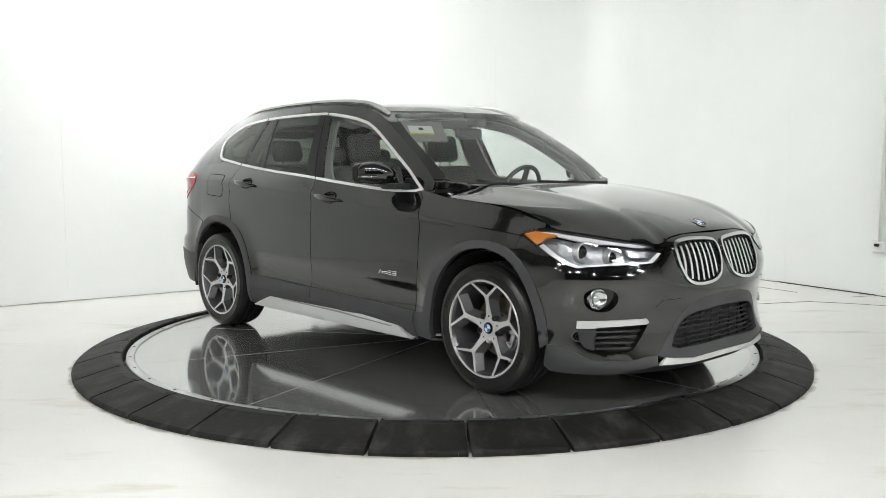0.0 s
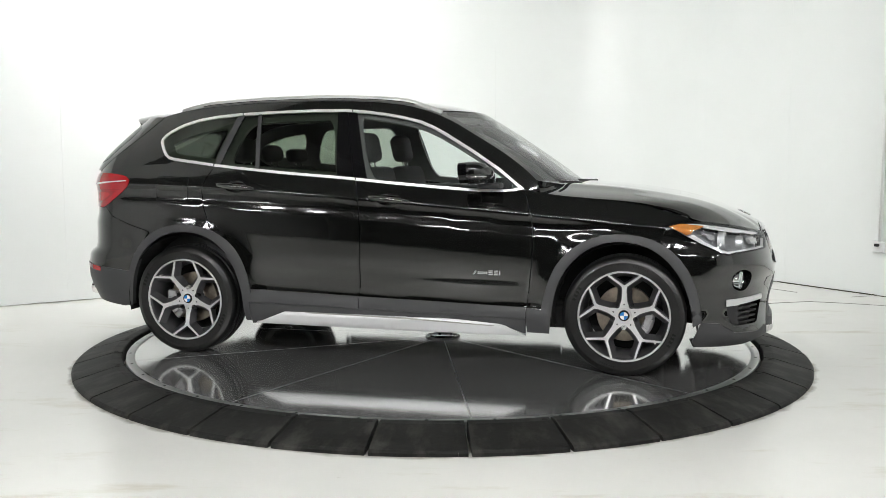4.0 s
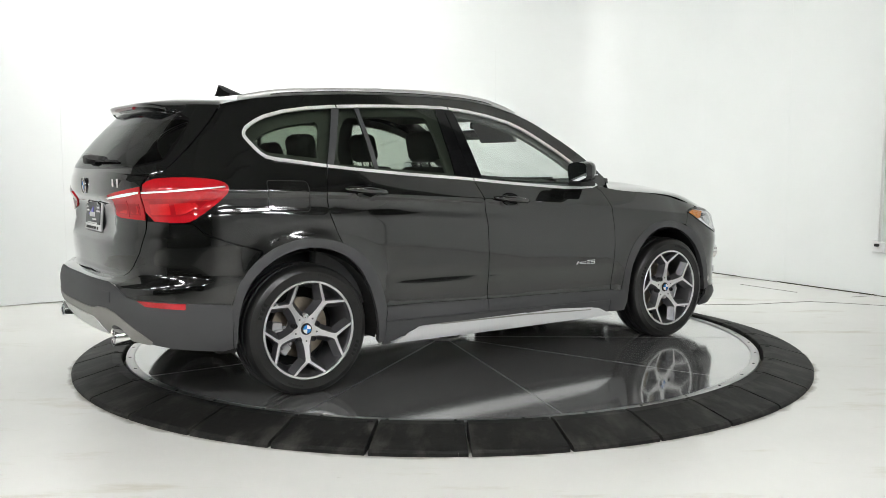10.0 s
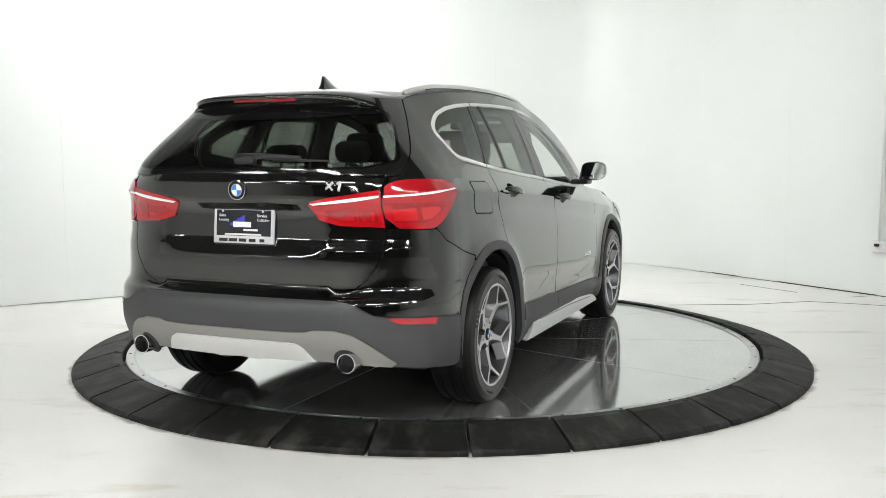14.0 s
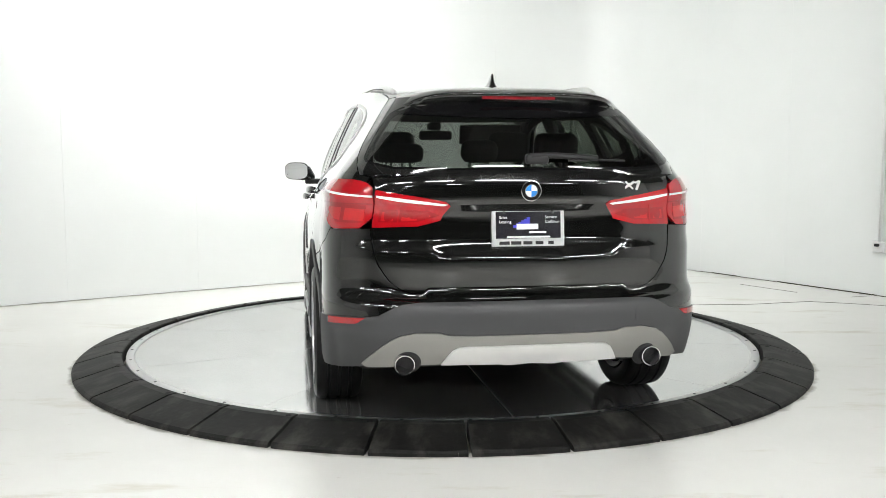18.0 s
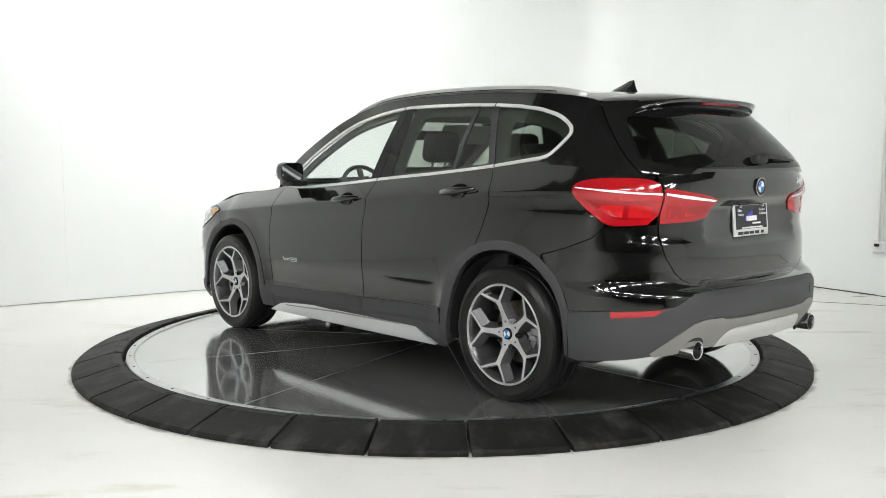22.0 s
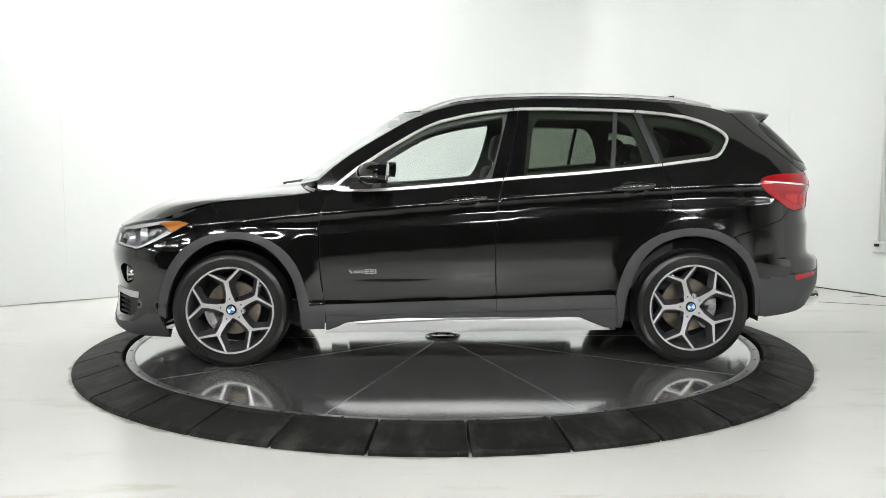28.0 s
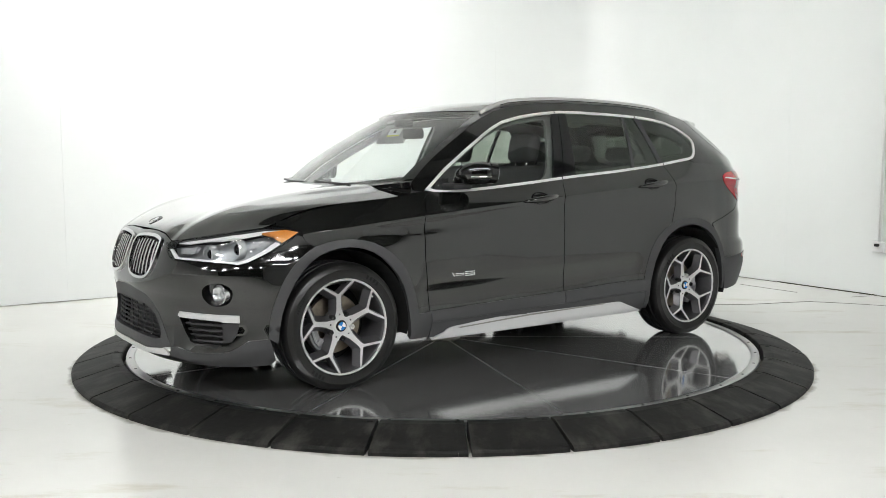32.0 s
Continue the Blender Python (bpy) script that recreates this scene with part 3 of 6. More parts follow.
def build_room():
    wall_run("wall_left", CORNER, LEFT_DIR, 1.70, 14.5, 1.19, "tall white wall of smooth joined panels")
    right = wall_run("wall_right", CORNER, RIGHT_DIR, 1.70, 12.5, 1.13, "tall white panel wall with a surface conduit")
    foot_gap(right, CORNER, RIGHT_DIR, [(1.70, 1.86, 0.003), (1.87, 2.23, 0.009), (2.24, 2.74, 0.003), (2.75, 3.86, 0.010), (3.87, 12.0, 0.007)])
    wall_bend(1.7002, 1.7002)
    floor = boxed(0, 0.0, -0.06, 30, 20.0, 0.12)
    tagged(part("shop_floor", boxed(0, -13.0, -0.06, 30, 6.0, 0.12), FLOOR_DARK), "dark shop floor behind the white set", "floor", kind="structure")
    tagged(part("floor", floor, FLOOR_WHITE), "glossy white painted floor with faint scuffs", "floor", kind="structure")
    # white ceiling over the back of the set, dark ribbed deck before it
    tagged(part("ceiling", boxed(0, 5.5, WALL_H + 0.06, 30, 13.2, 0.1), CEIL_WHITE), "plain white ceiling over the set", "ceiling", kind="structure")
    bm = bmesh.new()
    box(bm, 0, -8.55, WALL_H + 0.45, 30, 14.9, 0.1)
    box(bm, 0, -1.08, WALL_H + 0.25, 30, 0.04, 0.5)
    for i in range(26):
        box(bm, -14.6 + i * 1.17, -8.6, WALL_H + 0.36, 0.35, 14.8, 0.08)
    tagged(part("ceiling_deck", bm, CEIL_GREY), "dark ribbed metal deck ceiling", "ceiling", kind="structure")
    end_l, end_r = CORNER + LEFT_DIR * 14.5, CORNER + RIGHT_DIR * 12.5
    for name, a, b in (("wall_back", Vector((end_l.x, -14)), Vector((end_r.x, -14))), ("wall_west", end_l, Vector((end_l.x, -14))), ("wall_east", end_r, Vector((end_r.x, -14)))):
        d = b - a
        c = (a + b) / 2
        bm = boxed(0, 0, 0, d.length + 0.2, 0.2, WALL_H + 0.8)
        m = Matrix.Translation((c.x, c.y, WALL_H / 2 + 0.4)) @ Matrix.Rotation(math.atan2(d.y, d.x), 4, "Z")
        dark = name == "wall_back"
        tagged(part(name, moved(bm, m), BACK_GREY if dark else SIDE_WHITE), "plain dark grey wall at the back" if dark else "plain pale wall beside the set", "wall", kind="structure")
    # conduit and socket on the right wall
    p = CORNER + RIGHT_DIR * 3.885
    q = Vector((-0.861, -0.509)).normalized() * 0.03
    pipe = thing("conduit", "white vertical conduit with a small socket box on the wall", "conduit")
    part("pipe", tube([(p.x + q.x, p.y + q.y, 0.50), (p.x + q.x, p.y + q.y, WALL_H - 0.05)], 0.016), CONDUIT, pipe)
    ang = math.atan2(RIGHT_DIR.y, RIGHT_DIR.x)
    part("socket_box", moved(boxed(0, 0, 0, 0.12, 0.06, 0.10, 0.008), Matrix.Translation((p.x + q.x, p.y + q.y, 0.455)) @ Matrix.Rotation(ang, 4, "Z")), CONDUIT, pipe)
    part("plug", moved(boxed(0, 0, 0, 0.035, 0.05, 0.025, 0.006), Matrix.Translation((p.x + q.x * 2.2, p.y + q.y * 2.2, 0.475)) @ Matrix.Rotation(ang, 4, "Z")), DARK, pipe)
    # cover strips let into the floor before the right wall
    for a, b in (((3.0, 2.99), (3.35, 2.42)), ((1.95, 1.68), (2.68, 1.72)), ((2.68, 1.72), (3.24, 1.87)), ((3.24, 1.87), (3.53, 1.76)), ((3.53, 1.76), (4.5, 1.28)), ((3.74, 2.13), (3.95, 2.2))):
        va, vb = Vector(a), Vector(b)
        d = vb - va
        c = (va + vb) / 2
        bm = boxed(0, 0, 0.001, d.length, 0.007, 0.004)
        tagged(part("floor_joint", moved(bm, Matrix.Translation((c.x, c.y, 0)) @ Matrix.Rotation(math.atan2(d.y, d.x), 4, "Z")), FLOOR_JOINT), "thin grey joint line in the white floor", "floor joint", kind="structure")


def ceiling_lamp(m, tilt):
    """A long flood fixture, tilted towards the back of the set."""
    t = thing("ceiling_light", "long bright white flood lamp under the ceiling, unseen, placed to light the set", "ceiling light", m, group="ceiling lights")
    turn = pose(0, 0, 0, tilt, 0, 0)
    bm = bmesh.new()
    for sx, sy, w, d in ((0, 0.11, 0.94, 0.02), (0, -0.11, 0.94, 0.02), (0.46, 0, 0.02, 0.20), (-0.46, 0, 0.02, 0.20)):
        box(bm, sx, sy, 0, w, d, 0.05)
    part("frame", moved(bm, turn), LAMP_FRAME, t)
    part("back_plate", moved(boxed(0, 0, 0.02, 0.9, 0.20, 0.012), turn), LAMP_FRAME, t)
    part("diffuser", moved(boxed(0, 0, 0.0, 0.9, 0.20, 0.012), turn), LAMP_GLOW, t)
    for x in (-0.3, 0.3):
        part("hanger", tube([(x, 0, 0.02), (x, 0, 0.22 if m.translation.y > -1.1 else 0.56)], 0.012), LAMP_FRAME, t)
    return t


def build_lamps():
    # rows at y 0.9, -6.4 and -8.4 are added, unseen, to brighten the walls
    for y, tilt, xs in ((0.9, 50, (-1.9, -0.6, 0.7)), (-5.3, 32, (-4.5, -3.0, -1.5, 0.0, 1.5, 3.0, 4.5)), (-10.8, 35, (-5.0, -2.6, 1.2, 5.2)),
                        (-6.4, 8, (-7.7, 6.3)), (-8.4, 8, (-7.7, 6.3))):
        first = None
        for x in xs:
            m = pose(x, y, WALL_H - 0.20, 0, 0, 0)
            first = copy_thing(first, m) if first is not None else ceiling_lamp(m, tilt)


# ---- turntable ----
def ring_piece(r0, r1, z_in, z_out, a0, a1, n=6, base=0.0, flat=0.06):
    """A wedge of the ramp ring, sloping from its inner edge to its outer edge."""
    bm = bmesh.new()
    rows = []
    for i in range(n + 1):
        a = radians(a0 + (a1 - a0) * i / n)
        c, s = math.cos(a), math.sin(a)
        prof = [(r0, base), (r0, z_in - 0.004), (r0 + 0.006, z_in), (r0 + flat, z_in), (r1 - 0.012, z_out), (r1, z_out - 0.010), (r1, base)]
        rows.append([bm.verts.new((r * c, r * s, z)) for r, z in prof])
    for p, q in zip(rows, rows[1:]):
        for k in range(7):
            bm.faces.new((p[k], p[(k + 1) % 7], q[(k + 1) % 7], q[k]))
    bm.faces.new(rows[0][::-1])
    bm.faces.new(rows[-1])
    bmesh.ops.recalc_face_normals(bm, faces=bm.faces)
    return bm


def build_ramp():
    ramp = thing("ramp_ring", "ring of scuffed black rubber ramp wedges round the turntable", "ramp")
    data = None
    for i in range(33):
        if data is None:
            ob = part("ramp_wedge", ring_piece(2.050, RING_R, 0.078, 0.025, 0.20, 10.71), RING_RUBBER, ramp)
            data = ob.data
            bolt = part("bolt", lathe([(0.0, 0.0), (0.013, 0.0), (0.016, -0.004), (0.016, -0.012)], 14, "z"), JOINT, ob)
            bolt.matrix_basis = pose(2.090 * math.cos(radians(9.9)), 2.090 * math.sin(radians(9.9)), 0.0795)
            bdata = bolt.data
        else:
            ob = new("ramp_wedge", data)
            ob.parent = ramp
            bolt = new("bolt", bdata)
            bolt.parent = ob
            bolt.matrix_basis = pose(2.090 * math.cos(radians(9.9)), 2.090 * math.sin(radians(9.9)), 0.0795)
        ob.matrix_basis = pose(0, 0, 0, 0, 0, -87.15 + 360 / 33 * i)


def build_turntable():
    t = thing("turntable", "round polished steel turntable with radial seams", "turntable")
    part("drum", lathe([(0.0, -0.07), (2.00, -0.07), (2.00, -0.006), (0.0, -0.006)], 96, "z"), TRIM_STEEL, t)
    bm = ring_piece(0.10, 1.979, 0.0, 0.0, 0.09, 35.91, 12, -0.012)
    for v in bm.verts:
        r = math.hypot(v.co.x, v.co.y)
        v.co.z = max(-0.012, v.co.z)
        if v.co.z < 0 and v.co.z > -0.011:
            v.co.z = -0.001
    data = None
    for i in range(10):
        if data is None:
            ob = part("deck_panel", bm, TABLE_STEEL, t)
            data = ob.data
        else:
            ob = new("deck_panel", data)
            ob.parent = t
        ob.matrix_basis = pose(0, 0, 0, 0, 0, 36 * i)
    hub = part("hub_cover", lathe([(0.0, 0.006), (0.098, 0.006), (0.102, 0.004), (0.102, -0.008)], 48, "z"), TABLE_STEEL, t, "round steel hub cover")
    part("hub_rim", lathe([(0.100, 0.0), (0.100, 0.009), (0.106, 0.011), (0.116, 0.009), (0.118, 0.006), (0.118, -0.004)], 48, "z"), TRIM_STEEL, hub)
    for i in range(6):
        part("hub_bolt", moved(lathe([(0.0, 0.004), (0.007, 0.004), (0.009, 0.0)], 10, "z"), Matrix.Translation((0.08 * math.cos(i * math.pi / 3), 0.08 * math.sin(i * math.pi / 3), 0.006))), DARK, hub)
    part("edge_trim", lathe([(1.981, -0.02), (1.981, 0.003), (1.986, 0.006), (2.024, 0.006), (2.030, 0.002), (2.030, -0.05)], 128, "z"), TRIM_STEEL, t)
    # bright filler strips in the seams between the panels
    for i in range(10):
        part("seam_strip", boxed(1.05, 0, -0.0006, 1.85, 0.0045, 0.002), TRIM_STEEL, t).matrix_basis = pose(0, 0, 0, 0, 0, 36 * i)
    screw = None
    for i in range(40):
        m = pose(2.006 * math.cos(radians(9 * i + 3)), 2.006 * math.sin(radians(9 * i + 3)), 0.006)
        if screw is None:
            screw = part("screw", lathe([(0.0, 0.002), (0.007, 0.002), (0.009, 0.0)], 10, "z"), DARK, t)
            screw.matrix_basis = m
        else:
            ob = new("screw", screw.data)
            ob.parent = t
            ob.matrix_basis = m
    return t


# ---- the car ----
def on(points):
    """Outline points given by x and z on the lower body, as its course s and z."""
    return [(s_at(x, z), z) for x, z in points]


WINDOW_TOP = [(-1.585, 1.318), (-1.578, 1.338), (-1.562, 1.357), (-1.53, 1.379), (-1.49, 1.401), (-1.445, 1.420), (-1.345, 1.448), (-1.211, 1.468), (-1.055, 1.481), (-0.88, 1.489), (-0.712, 1.494), (-0.53, 1.497), (-0.351, 1.496),
              (-0.211, 1.484), (-0.1, 1.469), (-0.010, 1.454), (0.124, 1.422), (0.21, 1.387), (0.289, 1.346), (0.453, 1.250), (0.617, 1.144), (0.758, 1.030)]
WINDOW_FOOT = [(0.70, 1.012), (0.613, 1.009), (0.447, 1.016), (0.282, 1.028), (0.118, 1.041), (-0.046, 1.055), (-0.255, 1.075), (-0.372, 1.085), (-0.698, 1.109), (-1.022, 1.139), (-1.184, 1.157),
               (-1.381, 1.183), (-1.46, 1.193), (-1.497, 1.203), (-1.525, 1.223), (-1.548, 1.250), (-1.569, 1.281), (-1.581, 1.302)]
WINDOW = WINDOW_TOP + WINDOW_FOOT
FRONT_GAP = [(0.742, 1.022), (0.781, 0.985), (0.815, 0.88), (0.825, 0.812), (0.827, 0.648), (0.812, 0.484), (0.797, 0.365)]
MID_GAP = [(-0.238, 1.073), (-0.208, 0.971), (-0.192, 0.815), (-0.188, 0.652), (-0.190, 0.489), (-0.195, 0.394)]
REAR_GAP = [(-1.163, 1.154), (-1.19, 1.10), (-1.205, 1.05), (-1.213, 0.995), (-1.2, 0.914), (-1.164, 0.817), (-1.142, 0.768)]
FRONT_ARCH = [(0.88, 0.357), (0.893, 0.42), (0.911, 0.489), (0.932, 0.55), (0.958, 0.603), (0.995, 0.653), (1.038, 0.694), (1.09, 0.73), (1.151, 0.759), (1.215, 0.777), (1.281, 0.785), (1.345, 0.785), (1.411, 0.776),
              (1.47, 0.761), (1.526, 0.736), (1.58, 0.702), (1.626, 0.658), (1.664, 0.607), (1.694, 0.549), (1.72, 0.485), (1.737, 0.42), (1.746, 0.36), (1.749, 0.318)]
FRONT_LIP = [(1.703, 0.29), (1.695, 0.36), (1.68, 0.435), (1.655, 0.505), (1.615, 0.58), (1.57, 0.637), (1.522, 0.678), (1.467, 0.711), (1.405, 0.733), (1.34, 0.744), (1.281, 0.746), (1.215, 0.735),
             (1.152, 0.711), (1.10, 0.678), (1.052, 0.633), (1.01, 0.58), (0.976, 0.519), (0.957, 0.455), (0.945, 0.39), (0.933, 0.31), (0.925, 0.222)]
REAR_ARCH = [(-1.73, 0.50), (-1.712, 0.55), (-1.689, 0.605), (-1.656, 0.652), (-1.616, 0.694), (-1.573, 0.729), (-1.525, 0.757), (-1.462, 0.782), (-1.396, 0.796), (-1.33, 0.80), (-1.268, 0.796), (-1.205, 0.786), (-1.141, 0.766),
             (-1.083, 0.738), (-1.03, 0.702), (-0.987, 0.659), (-0.951, 0.607), (-0.925, 0.553), (-0.905, 0.495), (-0.893, 0.45), (-0.886, 0.415)]
REAR_LIP = [(-0.925, 0.222), (-0.935, 0.332), (-0.945, 0.40), (-0.963, 0.465), (-0.985, 0.53), (-1.018, 0.592), (-1.052, 0.64), (-1.096, 0.683), (-1.15, 0.716), (-1.207, 0.739), (-1.27, 0.752), (-1.333, 0.756), (-1.40, 0.749), (-1.462, 0.731), (-1.52, 0.704), (-1.575, 0.666),
            (-1.618, 0.625), (-1.652, 0.577), (-1.678, 0.52), (-1.695, 0.463), (-1.706, 0.38), (-1.712, 0.285)]
HEADLIGHT = [(1.570, 0.834), (1.61, 0.848), (1.66, 0.857), (1.765, 0.857), (1.913, 0.838), (2.041, 0.813), (2.236, 0.775), (2.216, 0.745), (2.178, 0.709), (2.150, 0.699), (2.017, 0.695), (1.893, 0.689),
             (1.846, 0.681), (1.806, 0.692), (1.727, 0.731), (1.639, 0.783)]
TAIL_OUTER = [(-2.232, 1.068), (-2.178, 1.100), (-2.10, 1.109), (-1.95, 1.109), (-1.859, 1.101), (-1.80, 1.088), (-1.775, 1.068), (-1.785, 1.033), (-1.835, 0.997), (-1.913, 0.952), (-2.0, 0.903), (-2.05, 0.896), (-2.232, 0.906)]
TAIL_INNER = [(-2.238, 1.066), (-2.404, 1.038), (-2.502, 1.018), (-2.520, 1.002), (-2.495, 0.962), (-2.487, 0.938), (-2.405, 0.914), (-2.238, 0.907)]
KIDNEY = rounded([(2.282, 0.775), (2.30, 0.795), (2.399, 0.806), (2.578, 0.797), (2.622, 0.784), (2.630, 0.73), (2.612, 0.655), (2.578, 0.612), (2.50, 0.590), (2.394, 0.586), (2.330, 0.604), (2.300, 0.65), (2.285, 0.70)], 2)
VENT = [(1.844, 0.433), (2.129, 0.436), (2.134, 0.41), (2.10, 0.345), (2.065, 0.298), (2.04, 0.290), (1.901, 0.292), (1.868, 0.31), (1.85, 0.36)]
FOG = rounded([(1.862, 0.575), (1.926, 0.602), (1.990, 0.578), (2.002, 0.520), (1.962, 0.474), (1.888, 0.486), (1.860, 0.53)], 2)
CENTRE_GREY = [(2.165, 0.262), (2.20, 0.30), (2.237, 0.353), (2.28, 0.42), (2.326, 0.470), (2.37, 0.497), (2.413, 0.512), (2.52, 0.53), (2.65, 0.537)]
LOWER_GRILLE = [(2.245, 0.292), (2.262, 0.34), (2.30, 0.405), (2.34, 0.435), (2.392, 0.452), (2.52, 0.463), (2.65, 0.466)]
GATE_GAP = [(-2.19, 1.122), (-2.232, 1.067), (-2.235, 0.907), (-2.237, 0.851), (-2.248, 0.79), (-2.262, 0.749), (-2.303, 0.684), (-2.34, 0.651), (-2.385, 0.632), (-2.45, 0.625), (-2.622, 0.622), (SR, 0.622)]
CLAD_TOP = [(-1.98, 0.522), (-2.10, 0.532), (-2.19, 0.537), (-2.254, 0.546), (-2.285, 0.565), (-2.313, 0.582), (-2.35, 0.597), (-2.40, 0.604), (-2.55, 0.606), (SR, 0.607)]
DIFF_TOP = [(-2.205, 0.316), (-2.191, 0.331), (-2.225, 0.37), (-2.263, 0.410), (-2.30, 0.443), (-2.333, 0.465), (-2.392, 0.481), (-2.474, 0.481), (-2.508, 0.470), (-2.60, 0.467), (SR, 0.467)]
SKID_TOP = [(-2.486, 0.338), (-2.505, 0.375), (-2.523, 0.403), (-2.545, 0.418), (-2.58, 0.422), (SR, 0.422)]


FOLDS = [[(x, crease(min(max(x, -1.75), 1.75)) + w) for x in [-1.75 + 0.025 * i for i in range(141)]] for w in (-0.02, -0.003, 0.006, 0.03)]


def lettering(text, size, m):
    """A word in the built-in font, as a thin mesh."""
    cu = bpy.data.curves.new("word", "FONT")
    cu.body, cu.size, cu.extrude = text, size, 0.0006
    ob = bpy.data.objects.new("word", cu)
    scene.collection.objects.link(ob)
    me = bpy.data.meshes.new_from_object(ob.evaluated_get(bpy.context.evaluated_depsgraph_get()))
    bpy.data.objects.remove(ob)
    me.transform(m)
    return me


def RY_S(y):
    """The course s at which the tail reaches y on the right."""
    lo, hi = SR, XR
    for _ in range(40):
        mid = (lo + hi) / 2
        lo, hi = (mid, hi) if lower(mid, 1.08)[1] > y else (lo, mid)
    return (lo + hi) / 2


def badge(parent, at, facing, tilt, size):
    """A round badge of dark ring and quartered blue and white field."""
    m = Matrix.Translation(at) @ Matrix.Rotation(facing, 4, "Z") @ Matrix.Rotation(tilt, 4, "Y")
    b = part("badge", moved(lathe([(0.0, 0.0), (size, 0.0), (size, 0.004), (size * 0.95, 0.006), (0.0, 0.006)], 40, "x"), m), GLOSS_BLACK, parent, "round quartered badge")
    part("badge_rim", moved(lathe([(size * 0.97, 0.002), (size * 1.04, 0.003), (size * 1.04, 0.007), (size * 0.97, 0.008)], 40, "x", True), m), CHROME, b)
    part("badge_rim", moved(lathe([(size * 0.60, 0.004), (size * 0.66, 0.004), (size * 0.66, 0.008), (size * 0.60, 0.008)], 40, "x", True), m), CHROME, b)
    for q in range(4):
        bm = bmesh.new()
        vs = [bm.verts.new((0.0075, 0, 0))]
        for i in range(9):
            a = math.pi / 2 * q + math.pi / 2 * i / 8
            vs.append(bm.verts.new((0.0075, size * 0.6 * math.cos(a), size * 0.6 * math.sin(a))))
        bm.faces.new(vs)
        part("badge_quarter", moved(bm, m), WHITE if q % 2 == 0 else BLUE, b)
    return b


def cup_ring(x, z):
    return [(x + 0.072 * math.cos(2 * math.pi * i / 28), z + 0.037 * math.sin(2 * math.pi * i / 28)) for i in range(28)]


def handle(door, x, z, flip):
    k = -1 if not flip else 1
    y = -lower(x, z)[1]
    bm = bmesh.new()
    n, rings = 12, []
    for i in range(15):
        t = i / 14
        px = x - 0.128 + 0.256 * t
        pz = z + 0.013 - 0.026 * t
        out = 0.012 + 0.034 * math.sin(math.pi * min(1, max(0, t))) ** 0.6
        h = 0.007 + 0.012 * math.sin(math.pi * t) ** 0.5
        ring = []
        for j in range(n):
            a = 2 * math.pi * j / n
            ring.append(bm.verts.new((px, k * (y + out + 0.009 * math.cos(a)), pz + h * math.sin(a))))
        rings.append(ring)
    for r0, r1 in zip(rings, rings[1:]):
        for j in range(n):
            bm.faces.new((r0[j], r0[(j + 1) % n], r1[(j + 1) % n], r1[j]))
    bm.faces.new(rings[0])
    bm.faces.new(rings[-1])
    bmesh.ops.recalc_face_normals(bm, faces=bm.faces)
    for f in bm.faces:
        f.smooth = True
    part("handle", bm, PAINT, door, "glossy black pull handle")
    ring = cup_ring(x, z)

    def bowl(u, w):
        px, py, pz = lower(u, w)
        r2 = ((u - x) / 0.072) ** 2 + ((w - z) / 0.037) ** 2
        return px, py + 0.030 * max(0.0, 1 - r2) ** 0.8, pz
    skin("handle_recess", bowl, ring, GLOSS_BLACK, door, "", step=0.012, depth=0.004, off=0.0, flip=flip)


def door_badge(door, x, z, flip):
    """Small chrome lettering on the front door, kept to plain strokes."""
    k = 1 if flip else -1
    y = -lower(x, z)[1] + 0.003
    bm = bmesh.new()
    d = 1 if k < 0 else -1
    def bar(u, w, h, lean=0.0, dz=0.0):
        box(bm, x + d * u, k * y, z + dz, w, 0.004, h, 0.0, None)
    box(bm, 0, 0, 0, 0.005, 0.004, 0.026, 0.0, Matrix.Translation((x - d * 0.072, k * y, z)) @ Matrix.Rotation(radians(38), 4, "Y"))
    for i in range(5):
        bar(-0.050 + 0.0115 * i, 0.0085, 0.004, 0, 0.003)
        bar(-0.050 + 0.0115 * i, 0.0085, 0.003, 0, -0.006)
    for u in (0.020, 0.051):
        for dz in (0.0105, 0, -0.0105):
            bar(u, 0.022, 0.0036, 0, dz)
    bar(0.072, 0.0045, 0.018, 0, -0.003)
    bar(0.072, 0.0045, 0.004, 0, 0.011)
    part("lettering", bm, LETTER, door, "small chrome lettering strokes")


def oval_plate(wide, tall, thick):
    """A thin plate with softly squared corners, facing backwards."""
    bm = bmesh.new()
    rings = [[], []]
    for j in range(32):
        a = 2 * math.pi * j / 32
        c, d = math.cos(a), math.sin(a)
        r = (abs(c) ** 3.4 + abs(d) ** 3.4) ** (-1 / 3.4)
        for ring, x in zip(rings, (0.0, thick)):
            ring.append(bm.verts.new((x, wide / 2 * r * c, tall / 2 * r * d)))
    for j in range(32):
        bm.faces.new((rings[0][j], rings[0][(j + 1) % 32], rings[1][(j + 1) % 32], rings[1][j]))
    bm.faces.new(rings[0])
    bm.faces.new(rings[1])
    bmesh.ops.recalc_face_normals(bm, faces=bm.faces)
    return bm


